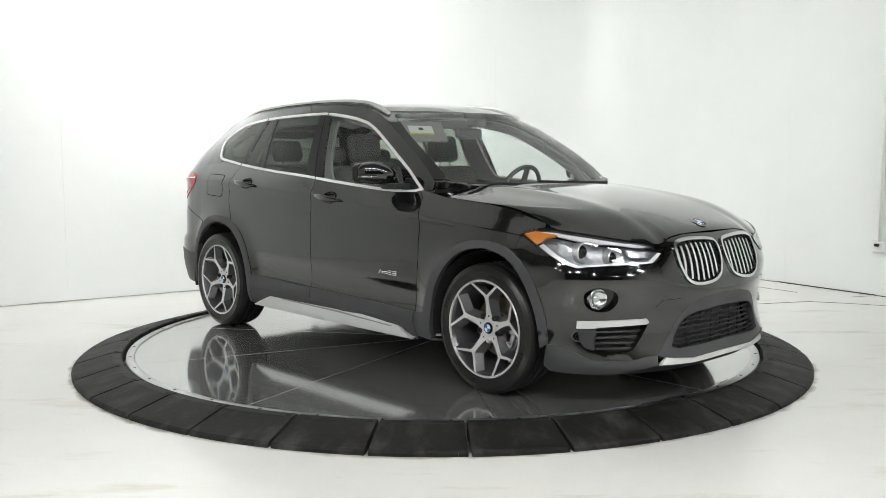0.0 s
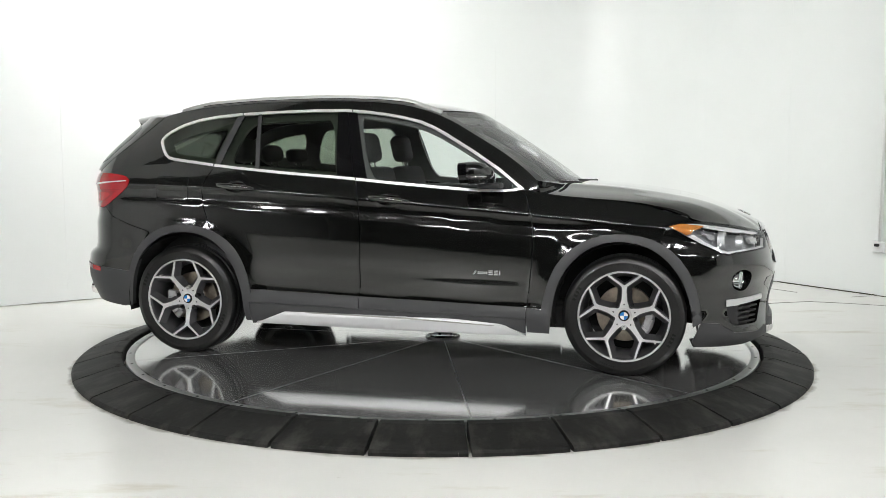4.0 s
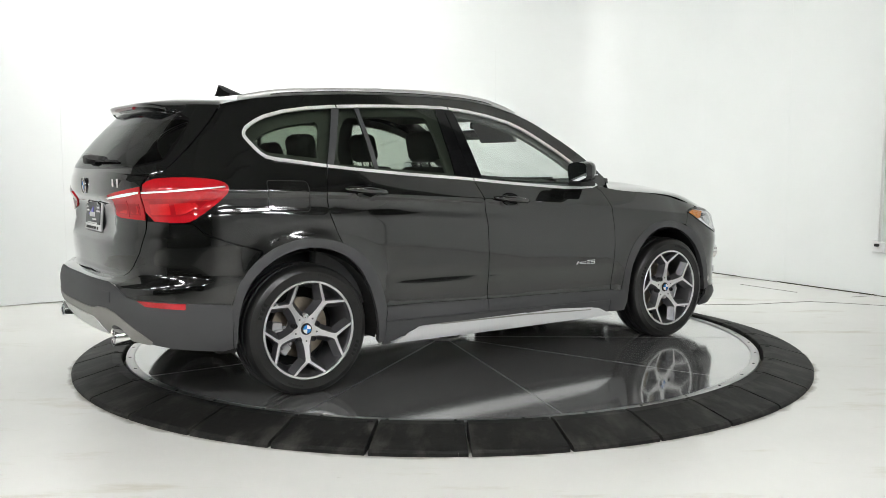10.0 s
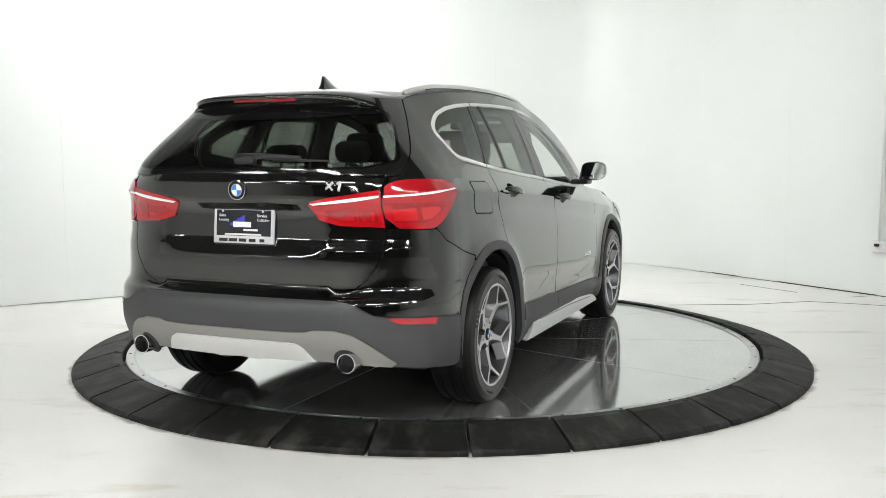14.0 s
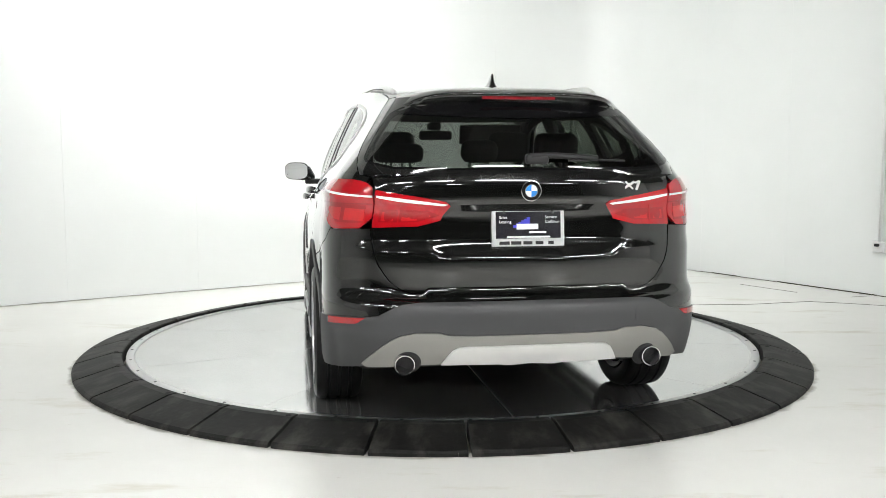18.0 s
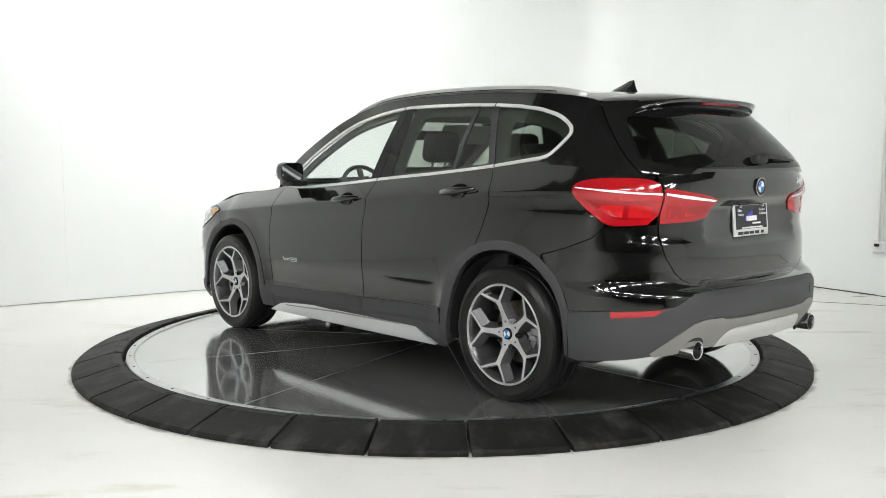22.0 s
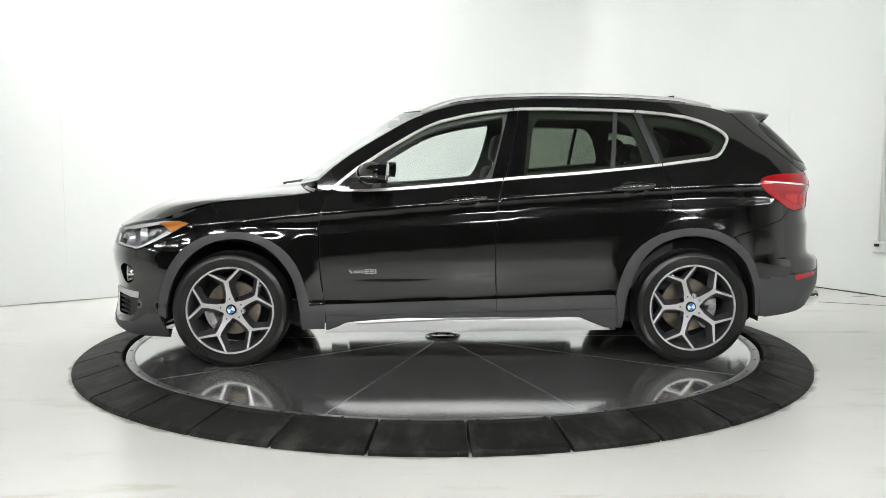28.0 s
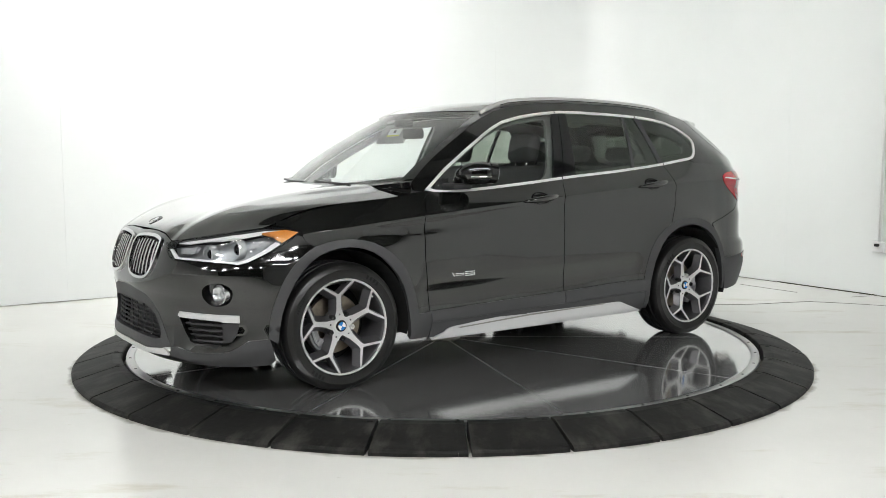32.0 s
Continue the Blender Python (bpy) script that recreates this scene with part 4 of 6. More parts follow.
def build_wheel(car, x, flip, turn):
    """Wheel with its middle plane at y = 0; the outer face looks towards -y before it is set in place."""
    w = new("wheel")
    w.parent = car
    sign = 1 if not flip else -1
    w.matrix_basis = pose(x, -0.781 * sign, 0.335) @ (Matrix.Identity(4) if not flip else Matrix.Rotation(math.pi, 4, "Z")) @ Matrix.Rotation(radians(turn), 4, "Y")
    tread = [(0.245, 0.10), (0.262, 0.112), (0.295, 0.114), (0.318, 0.108), (0.330, 0.094), (0.3345, 0.075)]
    for g in (0.05, 0.0, -0.05):
        tread += [(0.336, g + 0.012), (0.328, g + 0.008), (0.328, g - 0.004), (0.336, g - 0.008)]
    tread += [(0.3345, -0.075), (0.330, -0.094)]
    part("tyre", lathe(tread + [(0.322, -0.104)], 96), RUBBER, w, "black tyre with grooved tread")
    t = part("sidewall", lathe([(0.322, -0.104), (0.314, -0.1095), (0.300, -0.1135), (0.297, -0.1150), (0.293, -0.1140), (0.275, -0.1145), (0.262, -0.1120), (0.256, -0.1130), (0.250, -0.106), (0.244, -0.098)], 96), SIDEWALL, w)
    # raised lettering on the sidewall, as plain strokes
    for a0, n in ((18, 4), (198, 4), (100, 7), (280, 7)):
        for i in range(n):
            a = radians(a0 + i * (4.6 if n == 4 else 2.6))
            m = Matrix.Rotation(a, 4, "Y") @ Matrix.Translation((0.283, -0.1148, 0))
            part("sidewall_letter", boxed(0, 0, 0, 0.020 if n == 4 else 0.010, 0.002, 0.013 if n == 4 else 0.006, 0, m), RUBBER, t)
    part("tread_block", lathe([(0.3362, 0.035), (0.3366, 0.03), (0.3362, 0.02)], 48), RUBBER, w)
    # rim barrel and lip
    rim = part("rim", lathe([(0.232, -0.085), (0.226, -0.06), (0.214, -0.03), (0.208, 0.05), (0.215, 0.10), (0.238, 0.108)], 80), RIM_DARK, w, "two-tone alloy rim with five forked spokes")
    part("rim_lip", lathe([(0.252, -0.098), (0.2525, -0.1085), (0.2495, -0.1125), (0.2425, -0.1115), (0.2410, -0.104)], 80), RIM_FACE, rim)
    part("rim_bead", lathe([(0.2430, -0.105), (0.236, -0.098), (0.232, -0.085)], 80), RIM_DARK, rim)
    hub_r, split, edge = 0.055, 0.164, 0.243
    spoke_data = face_data = None
    for i in range(5):
        m = Matrix.Rotation(-radians(72 * i), 4, "Y")
        if spoke_data is None:
            def yy(r):
                return -0.066 - 0.040 * ((r - 0.05) / 0.19) ** 1.2 if r > 0.05 else -0.066
            def arms(widths, lift, thick, slope):
                """A forked spoke; its walls slope out towards the openings between the spokes."""
                bm = bmesh.new()

                def strip(path, ws, out_l, out_r):
                    ring = []
                    for j, (px, pz) in enumerate(path):
                        q0, q1 = path[max(0, j - 1)], path[min(len(path) - 1, j + 1)]
                        d = Vector((q1[0] - q0[0], q1[1] - q0[1])).normalized()
                        side_way = Vector((-d.y, d.x))
                        n = side_way * ws[j] / 2
                        y = yy(math.hypot(px, pz)) + lift
                        nl, nr = n + side_way * out_l, n + side_way * out_r
                        ring.append([bm.verts.new((px + n.x, y, pz + n.y)), bm.verts.new((px - n.x, y, pz - n.y)),
                                     bm.verts.new((px - nr.x, y + thick, pz - nr.y)), bm.verts.new((px + nl.x, y + thick, pz + nl.y))])
                    for p, q in zip(ring, ring[1:]):
                        for a in range(4):
                            bm.faces.new((p[a], p[(a + 1) % 4], q[(a + 1) % 4], q[a]))
                    bm.faces.new(ring[0])
                    bm.faces.new(ring[-1])
                strip([(0, hub_r * 0.5), (0, 0.062), (0, 0.085), (0, 0.125), (0, split + 0.008)], widths[0], slope, slope)
                for sgn in (-1, 1):
                    ang = radians(21)
                    ex, ez = sgn * edge * math.sin(ang), edge * math.cos(ang)
                    strip([(sgn * 0.004, split - 0.010), (sgn * 0.011, split + 0.006), ((ex + sgn * 0.011) / 2 + sgn * 0.001, (ez + split + 0.006) / 2), (ex, ez)], widths[1],
                          slope if sgn < 0 else slope * 0.25, slope if sgn > 0 else slope * 0.25)
                bmesh.ops.recalc_face_normals(bm, faces=bm.faces)
                return bm
            sp = part("spoke", moved(arms(((0.070, 0.050, 0.036, 0.030, 0.030), (0.024, 0.019, 0.017, 0.016)), 0.003, 0.040, 0.024), m), RIM_DARK, rim)
            fc = part("spoke_face", moved(arms(((0.066, 0.044, 0.030, 0.024, 0.024), (0.018, 0.0135, 0.0115, 0.0105)), 0.0, 0.006, 0.0005), m), RIM_FACE, rim, "machined bright spoke face")
            spoke_data, face_data = sp.data, fc.data
        else:
            sp = new("spoke", spoke_data)
            sp.parent = rim
            sp.matrix_basis = m
            fc = new("spoke_face", face_data)
            fc.parent = rim
            fc.matrix_basis = m
    part("hub", lathe([(0.0, -0.064), (0.040, -0.066), (0.062, -0.060), (0.075, -0.045), (0.075, 0.0)], 48), RIM_DARK, rim)
    part("hub_ring", lathe([(0.028, -0.064), (0.031, -0.0705), (0.040, -0.0700), (0.044, -0.062)], 40), RIM_FACE, rim)
    cap = part("hub_cap", lathe([(0.0, -0.078), (0.028, -0.076), (0.031, -0.070), (0.031, -0.05)], 32), GLOSS_BLACK, rim)
    for q in range(4):
        bm = bmesh.new()
        vs = [bm.verts.new((0, -0.0792, 0))]
        for i in range(7):
            a = math.pi / 2 * q + math.pi / 12 * i - radians(turn)
            vs.append(bm.verts.new((0.022 * math.cos(a), -0.0783, 0.022 * math.sin(a))))
        bm.faces.new(vs)
        bmesh.ops.recalc_face_normals(bm, faces=bm.faces)
        part("cap_quarter", bm, WHITE if q % 2 == 0 else BLUE, cap)
    for i in range(5):
        a = radians(72 * i + 36)
        m = Matrix.Translation((0.066 * math.sin(a), 0, 0.066 * math.cos(a)))
        part("wheel_bolt", moved(lathe([(0.0, -0.060), (0.0085, -0.060), (0.0100, -0.074), (0.0125, -0.075), (0.0145, -0.068), (0.0145, -0.045)], 14), m), SATIN if i == 2 else DARK, rim)
    part("valve", moved(lathe([(0.0, -0.10), (0.005, -0.10), (0.006, -0.07)], 10), Matrix.Rotation(radians(40), 4, "Y") @ Matrix.Translation((0.222, 0, 0))), SATIN, rim)
    for i in range(5):
        a = radians(72 * i)
        part("hub_hole", moved(lathe([(0.0, -0.0668), (0.0045, -0.0668), (0.0045, -0.06)], 10), Matrix.Translation((0.062 * math.sin(a), -0.0030, 0.062 * math.cos(a)))), DARK, rim)
    br = part("brake_disc", lathe([(0.07, 0.012), (0.155, 0.012), (0.157, 0.016), (0.157, 0.034), (0.07, 0.034)], 64), STEEL_DARK, w, "worn steel brake disc")
    part("brake_bell", lathe([(0.0, -0.02), (0.068, -0.02), (0.073, -0.012), (0.075, 0.03)], 40), CALIPER, w)
    part("wheel_back", lathe([(0.0, 0.085), (0.21, 0.085), (0.212, 0.095)], 40), UNDER, w)
    bm = bmesh.new()
    for a in (-28, -14, 0, 14, 28):
        box(bm, 0.140, 0.008, 0, 0.055, 0.062, 0.042, 0.006, Matrix.Rotation(radians(a), 4, "Y"))
    for a in (-17, 17):
        box(bm, 0.134, -0.030, 0, 0.044, 0.020, 0.026, 0.007, Matrix.Rotation(radians(a), 4, "Y"))
        box(bm, 0.104, -0.022, 0, 0.020, 0.024, 0.020, 0.005, Matrix.Rotation(radians(a * 1.5), 4, "Y"))
    box(bm, 0.150, -0.034, 0, 0.014, 0.016, 0.070, 0.004)
    cal_turn = 200 if x < 0 else -20
    ang = radians(cal_turn if not flip else 180 - cal_turn)
    part("caliper", moved(bm, Matrix.Rotation(-radians(turn), 4, "Y") @ Matrix.Rotation(-ang, 4, "Y")), CALIPER, w, "grey alloy brake caliper")
    return w


def build_car():
    car = thing("car", "glossy black compact SUV with chrome window trim and two-tone alloy wheels", "car")

    # doors
    belt = lambda a, b: [p for p in WINDOW_FOOT if a < p[0] < b]
    top_front = [(x, z + 0.002) for x, z in belt(-0.23, 0.73)]
    front_poly = top_front + [(x + 0.0025, z) for x, z in MID_GAP] + [(0.30, 0.381), (0.6, 0.371)] + [(x - 0.0025, z) for x, z in FRONT_GAP[::-1]]
    top_rear = [(x, z + 0.002) for x, z in belt(-1.155, -0.245)]
    rear_poly = top_rear + [(x + 0.0025, z) for x, z in REAR_GAP] + REAR_ARCH[13:] + [(-0.6, 0.409), (-0.4, 0.402)] + [(x - 0.0025, z) for x, z in MID_GAP[::-1]]
    front_clad = [(0.794, 0.362), (0.3, 0.378), (-0.1925, 0.391), (-0.1935, 0.322), (0.3, 0.312), (0.79, 0.304)]
    rear_clad = [(-0.1975, 0.391), (-0.6, 0.406), (-0.880, 0.412), (-0.893, 0.337), (-0.1985, 0.322)]
    inner = inset(WINDOW, 0.0135)
    top_in = inner[:len(WINDOW_TOP)]
    foot_in = inner[len(WINDOW_TOP):]

    def between(a_foot, a_top, b_foot, b_top):
        """The window band from the slanting line a (behind) to b (before)."""
        def cross(line, foot, top):
            for p, q in zip(line, line[1:]):
                def f(r):
                    return r[0] - (foot[0] + (top[0] - foot[0]) * (r[1] - foot[1]) / (top[1] - foot[1]))
                fp, fq = f(p), f(q)
                if fp * fq <= 0 and fp != fq:
                    k = fp / (fp - fq)
                    return (p[0] + (q[0] - p[0]) * k, p[1] + (q[1] - p[1]) * k)
            return None
        def clip(line, increasing):
            out = []
            for p in line:
                lo = a_foot is None or p[0] > a_foot[0] + (a_top[0] - a_foot[0]) * (p[1] - a_foot[1]) / (a_top[1] - a_foot[1]) + 0.004
                hi = b_foot is None or p[0] < b_foot[0] + (b_top[0] - b_foot[0]) * (p[1] - b_foot[1]) / (b_top[1] - b_foot[1]) - 0.004
                if lo and hi:
                    out.append(p)
            if a_foot is not None:
                c = cross(line, a_foot, a_top)
                out = [c] + out if increasing else out + [c]
            if b_foot is not None:
                c = cross(line, b_foot, b_top)
                out = out + [c] if increasing else [c] + out
            return out
        return clip(top_in, True) + clip(foot_in, False)

    B1, B1T = (-0.170, 1.077), (-0.277, 1.467)
    B2, B2T = (-0.356, 1.093), (-0.401, 1.470)
    D1, D1T = (-0.861, 1.136), (-0.903, 1.457)
    D2, D2T = (-0.887, 1.136), (-0.926, 1.457)
    C1, C1T = (-1.130, 1.160), (-1.026, 1.457)
    C2, C2T = (-1.169, 1.160), (-1.069, 1.457)
    MB, MBT = (-0.250, 1.08), (-0.335, 1.470)
    for flip in (False, True):
        fd = skin("front_door", lower, front_poly, PAINT, car, "glossy black front door", flip=flip, holes=[cup_ring(-0.015, 0.963)], folds=FOLDS, step=0.025)
        rd = skin("rear_door", lower, rear_poly, PAINT, car, "glossy black rear door", flip=flip, holes=[cup_ring(-0.985, 1.033)], folds=FOLDS, step=0.025)
        skin("door_cladding", lower, front_clad, CLAD, fd, "matt grey plastic strip", flip=flip, off=0.011)
        skin("door_cladding", lower, rear_clad, CLAD, rd, "matt grey plastic strip", flip=flip, off=0.011)
        handle(fd, -0.015, 0.963, flip)
        handle(rd, -0.985, 1.033, flip)
        door_badge(fd, 0.572, 0.556, flip)
        skin("window", side, between(B1, B1T, None, None), GLASS_FRONT, fd, "lightly tinted side window", flip=flip, depth=0.004, step=0.05)
        skin("pillar_cover", side, between(MB, MBT, B1, B1T), GLOSS_BLACK, fd, "", flip=flip, off=0.001)
        skin("pillar_cover", side, between(B2, B2T, (MB[0] - 0.004, MB[1]), (MBT[0] - 0.004, MBT[1])), GLOSS_BLACK, rd, "", flip=flip, off=0.001)
        skin("window", side, between(D1, D1T, B2, B2T), GLASS_PRIVACY, rd, "dark privacy-tinted window", flip=flip, depth=0.004, step=0.05)
        skin("window_divider", side, between(D2, D2T, D1, D1T), CLAD, rd, "satin grey window divider", flip=flip, off=0.003)
        skin("window", side, between(C1, C1T, D2, D2T), GLASS_PRIVACY, rd, "small dark fixed window", flip=flip, depth=0.004, step=0.05)
        skin("window_divider", side, between(C2, C2T, C1, C1T), CLAD, rd, "satin grey window divider", flip=flip, off=0.003)
        skin("quarter_window", side, between(None, None, C2, C2T), GLASS_PRIVACY, car, "dark privacy-tinted rear quarter window", flip=flip, depth=0.004, step=0.05)
        skin("window_trim", side, inset(WINDOW, -0.002), BRIGHT_TRIM, car, "bright satin aluminium window surround", flip=flip, off=0.005, depth=0.012, holes=[inner], step=0.03)

        for (px, pz), (qx, qz) in (((-1.035, 1.4685), (-1.037, 1.4835)), ((-0.308, 1.480), (-0.310, 1.4955)), ((-1.170, 1.1535), (-1.168, 1.170)), ((-0.238, 1.0720), (-0.240, 1.0885))):
            skin("trim_joint", side, [(px - 0.003, pz), (px + 0.003, pz), (qx + 0.003, qz), (qx - 0.003, qz)], DARK, car, "", flip=flip, off=0.0062, depth=0.004)
        # inner linings round the window openings
        views = [rounded(inset(between(B1, B1T, None, None), 0.010), 2), rounded(inset(between(C1, C1T, B2, B2T), 0.030), 2), rounded(inset(between(None, None, C2, C2T), 0.045), 2)]
        skin("pillar_lining", side, inset(WINDOW, -0.02), PILLAR, car, "grey cloth pillar lining", flip=flip, off=-0.045, depth=0.02, holes=views, step=0.04)
        # wings, quarters, arches, sill
        wing = [(x + 0.0025, z) for x, z in FRONT_GAP] + [(0.84, 0.362)] + on(FRONT_ARCH[:14]) + [(1.515, 0.755), (1.567, 0.832)] \
            + [(1.60, 0.851), (1.66, 0.861), (1.72, 0.866)] + [(s_at(x, z), z) for x, z in BONNET_EDGE[::-1]] + [(0.77, 1.02)]
        skin("front_wing", lower, wing, PAINT, car, "glossy black front wing", flip=flip, folds=FOLDS)
        quarter = [(x - 0.0025, z) for x, z in REAR_GAP] + on(REAR_ARCH[5:13])[::-1] + [(-1.59, 0.752), (-1.74, 0.785), (-1.93, 0.845), (-2.0, 0.90)] \
            + TAIL_OUTER[9:2:-1] + TAIL_OUTER[2:0:-1] + [(-2.185, 1.122)] + [(s_at(x, table(x, BELT)), table(x, BELT)) for x in (-1.95, -1.8, -1.65, -1.5)] + [(-1.45, 1.193), (-1.381, 1.183), (-1.2, 1.159)]
        skin("rear_quarter", lower, quarter, PAINT, car, "glossy black rear quarter panel", flip=flip, folds=FOLDS)
        arch = [(0.797, 0.362)] + on(FRONT_ARCH) + on(FRONT_LIP) + [(0.80, 0.222), (0.794, 0.304)]
        skin("wheel_arch_trim", lower, arch, CLAD, car, "matt grey plastic wheel arch trim", flip=flip, off=0.005, depth=0.035, step=0.025)
        arch = on(REAR_ARCH) + [(-0.893, 0.337), (-0.893, 0.222)] + on(REAR_LIP)
        skin("wheel_arch_trim", lower, arch, CLAD, car, "matt grey plastic wheel arch trim", flip=flip, off=0.005, depth=0.035, step=0.025)
        sill = [(0.79, 0.300), (0.3, 0.308), (-0.3, 0.320), (-0.89, 0.333), (-0.89, 0.205), (0.79, 0.200)]
        sl = skin("sill", lower, sill, CLAD, car, "matt grey plastic sill", flip=flip, off=0.004)
        skirt = [(-0.851, 0.212), (-0.637, 0.298), (-0.60, 0.303), (-0.539, 0.304), (0.115, 0.295), (0.443, 0.28), (0.62, 0.268), (0.68, 0.258), (0.799, 0.205), (-0.049, 0.205)]
        blade = lambda x, z: (x, -table(z, ((0.20, 0.893), (0.215, 0.900), (0.245, 0.899), (0.258, 0.893), (0.268, 0.892), (0.285, 0.883), (0.306, 0.866))), z)
        skin("sill_trim", blade, skirt, SILVER, sl, "bright silver sill trim", flip=flip, off=0.0, depth=0.025, step=0.025)
        # grey strip laid on the blade, its colour standing in for the groove's shade
        groove = [(-0.56, 0.287), (0.1, 0.279), (0.62, 0.258), (0.6, 0.252), (0.1, 0.271), (-0.52, 0.280)]
        skin("sill_groove", blade, groove, DIFFUSER, sl, "", flip=flip, off=0.0015, depth=0.002)
        lamp = skin("tail_light", lower, rounded(TAIL_OUTER, 1), RED_LENS, car, "red tail light with a pale light strip", flip=flip, off=0.004, step=0.025)
        skin("light_strip", lower, [(-2.229, 1.043), (-1.80, 1.066), (-1.795, 1.061), (-2.229, 1.034)], WHITE_STRIP, lamp, "", flip=flip, off=0.0065, depth=0.003)
        skin("lens_cell", lower, [(-2.20, 0.935), (-2.20, 0.985), (-2.10, 0.99), (-2.10, 0.935)], RED_BRIGHT, lamp, "", flip=flip, off=0.0066, depth=0.002)
        skin("lens_cell", lower, [(-2.075, 0.935), (-2.075, 0.99), (-1.97, 0.992), (-1.955, 0.975), (-2.03, 0.94)], RED_BRIGHT, lamp, "", flip=flip, off=0.0066, depth=0.002)
        skin("lens_fin", lower, [(-2.229, 1.010), (-1.85, 1.012), (-1.855, 1.006), (-2.229, 1.004)], RED_DEEP, lamp, "", flip=flip, off=0.0066, depth=0.002)
        skin("lens_segment", lower, [(-2.20, 0.925), (-2.06, 0.925), (-1.95, 0.965), (-1.90, 1.0), (-2.05, 1.005), (-2.20, 1.0)], RED_DEEP, lamp, "", flip=flip, off=0.0055, depth=0.002)

    flap = rounded(dense([(-1.535, 1.09), (-1.312, 1.083), (-1.312, 0.935), (-1.535, 0.945)], 0.045), 2)
    skin("fuel_gap", lower, inset(flap, -0.0045), JOINT, car, "", off=0.0012, depth=0.004, step=0.03, holes=[inset(flap, 0.001)])
    skin("fuel_flap", lower, flap, PAINT, car, "black fuel filler flap", off=0.002, depth=0.006, step=0.03)

    # upper side frame, roof, windscreen
    frame_poly = [(x, z) for x, z in EDGE] + [(0.835, 1.03), (0.775, 1.018)] + WINDOW_TOP[::-1] + [(-1.547, 1.245), (-1.497, 1.199)] + [(-1.45, 1.193), (-1.5, 1.17)] + [(x, table(x, BELT)) for x in (-1.65, -1.8, -1.95)]
    both_sides("side_frame", side, frame_poly, PAINT, car, "glossy black side frame round the windows", step=0.03)
    cowl = [0.370 + (0.145 - 0.370) * abs(v) ** 2.2 for v in [i / 10 - 1 for i in range(21)]]
    roof_poly = [(x, i / 10 - 1) for i, x in enumerate(cowl)] + [(-0.6, 1.0), (-1.635, 1.0)] + [(-1.635 - 0.0, 0.5), (-1.635, 0.0), (-1.635, -0.5)] + [(-1.635, -1.0), (-0.6, -1.0)]
    rf = skin("roof", roof, roof_poly, PAINT, car, "glossy black roof", step=0.05)
    pane_s = [(0.03, -0.90)] + [(0.025, v) for v in (-0.6, -0.3, 0, 0.3, 0.6)] + [(0.03, 0.90), (0.3, 0.925), (0.6, 0.925), (0.90, 0.90), (0.955, 0.84)] + [(0.968, v) for v in (0.6, 0.3, 0, -0.3, -0.6)] + [(0.955, -0.84), (0.90, -0.90), (0.6, -0.925), (0.3, -0.925)]
    surround = [(-0.03, -1), (-0.03, -0.5), (-0.03, 0), (-0.03, 0.5), (-0.03, 1), (0.5, 1), (1, 1), (1, 0.5), (1, 0), (1, -0.5), (1, -1), (0.5, -1)]
    sf = skin("screen_frame", screen, surround, GLOSS_BLACK, car, "black windscreen surround and pillars", step=0.05, holes=[pane_s], depth=0.03)
    ws = skin("windscreen", screen, pane_s, GLASS_SCREEN, car, "clear windscreen", step=0.06, depth=0.004)
    m = Matrix.Translation((0.255, -0.345, 1.378)) @ Matrix.Rotation(radians(-6), 4, "Z") @ Matrix.Rotation(radians(-32), 4, "Y")
    visor = part("sun_visor", boxed(-0.012, -0.02, -0.005, 0.018, 0.42, 0.15, 0.008, m), LINING, car, "grey cloth sun visor")
    part("paper_card", boxed(0, 0, 0, 0.002, 0.185, 0.062, 0, m), STICKER, visor, "white paper card with a yellow band")
    part("card_band", boxed(0.0015, 0, -0.026, 0.002, 0.185, 0.010, 0, m), STICKER_YELLOW, visor)
    part("card_mark", boxed(0.0015, 0, 0.008, 0.002, 0.034, 0.018, 0, m), DARK, visor)
    # bonnet
    lead = [(1.0, v) for v in (-0.995, -0.9, -0.75, -0.6, -0.45, -0.3, -0.15, 0, 0.15, 0.3, 0.45, 0.6, 0.75, 0.9, 0.995)]
    bn = skin("bonnet", bonnet, [(0.0, -0.995), (0.5, -0.995)] + lead + [(0.5, 0.995), (0.0, 0.995)] + [(0.0, v) for v in (0.6, 0.3, 0, -0.3, -0.6)], PAINT, car, "glossy black bonnet", step=0.035)
    back, tip = Vector(bonnet(0.90, 0.0)), Vector(bonnet(0.97, 0.0))
    badge(bn, back.lerp(tip, 0.6) - Vector((0, 0, 0.002)), 0.0, -math.atan2(tip.x - back.x, back.z - tip.z), 0.039)

    # front bumper
    top_line = [(2.21, 0.785), (2.24, 0.798)] + [(2.30, 0.815), (2.40, 0.826), (2.52, 0.826), (SF, 0.822)]
    shell = [(1.515, 0.752), (1.567, 0.829)] + HEADLIGHT[:5:-1] + top_line
    low_line = [(2.17, 0.268), (2.12, 0.265), (2.037, 0.246), (1.884, 0.257), (1.84, 0.285), (1.801, 0.313)] + on([(1.749, 0.316)])
    mir = lambda poly: [(2 * SF - a, b) for a, b in poly]
    body = shell + [(2 * SF - a, b) for a, b in (shell[:-1])[::-1]] + mir(on(FRONT_ARCH[14:-1])) + mir(low_line[1:][::-1]) + mir(CENTRE_GREY) + CENTRE_GREY[::-1][1:] + low_line[1:] + on(FRONT_ARCH[14:-1])[::-1]
    bumper = skin("front_bumper", lower, body, PAINT, car, "glossy black front bumper", step=0.03, depth=0.062, holes=[KIDNEY, mir(KIDNEY), VENT, mir(VENT), FOG, mir(FOG)])
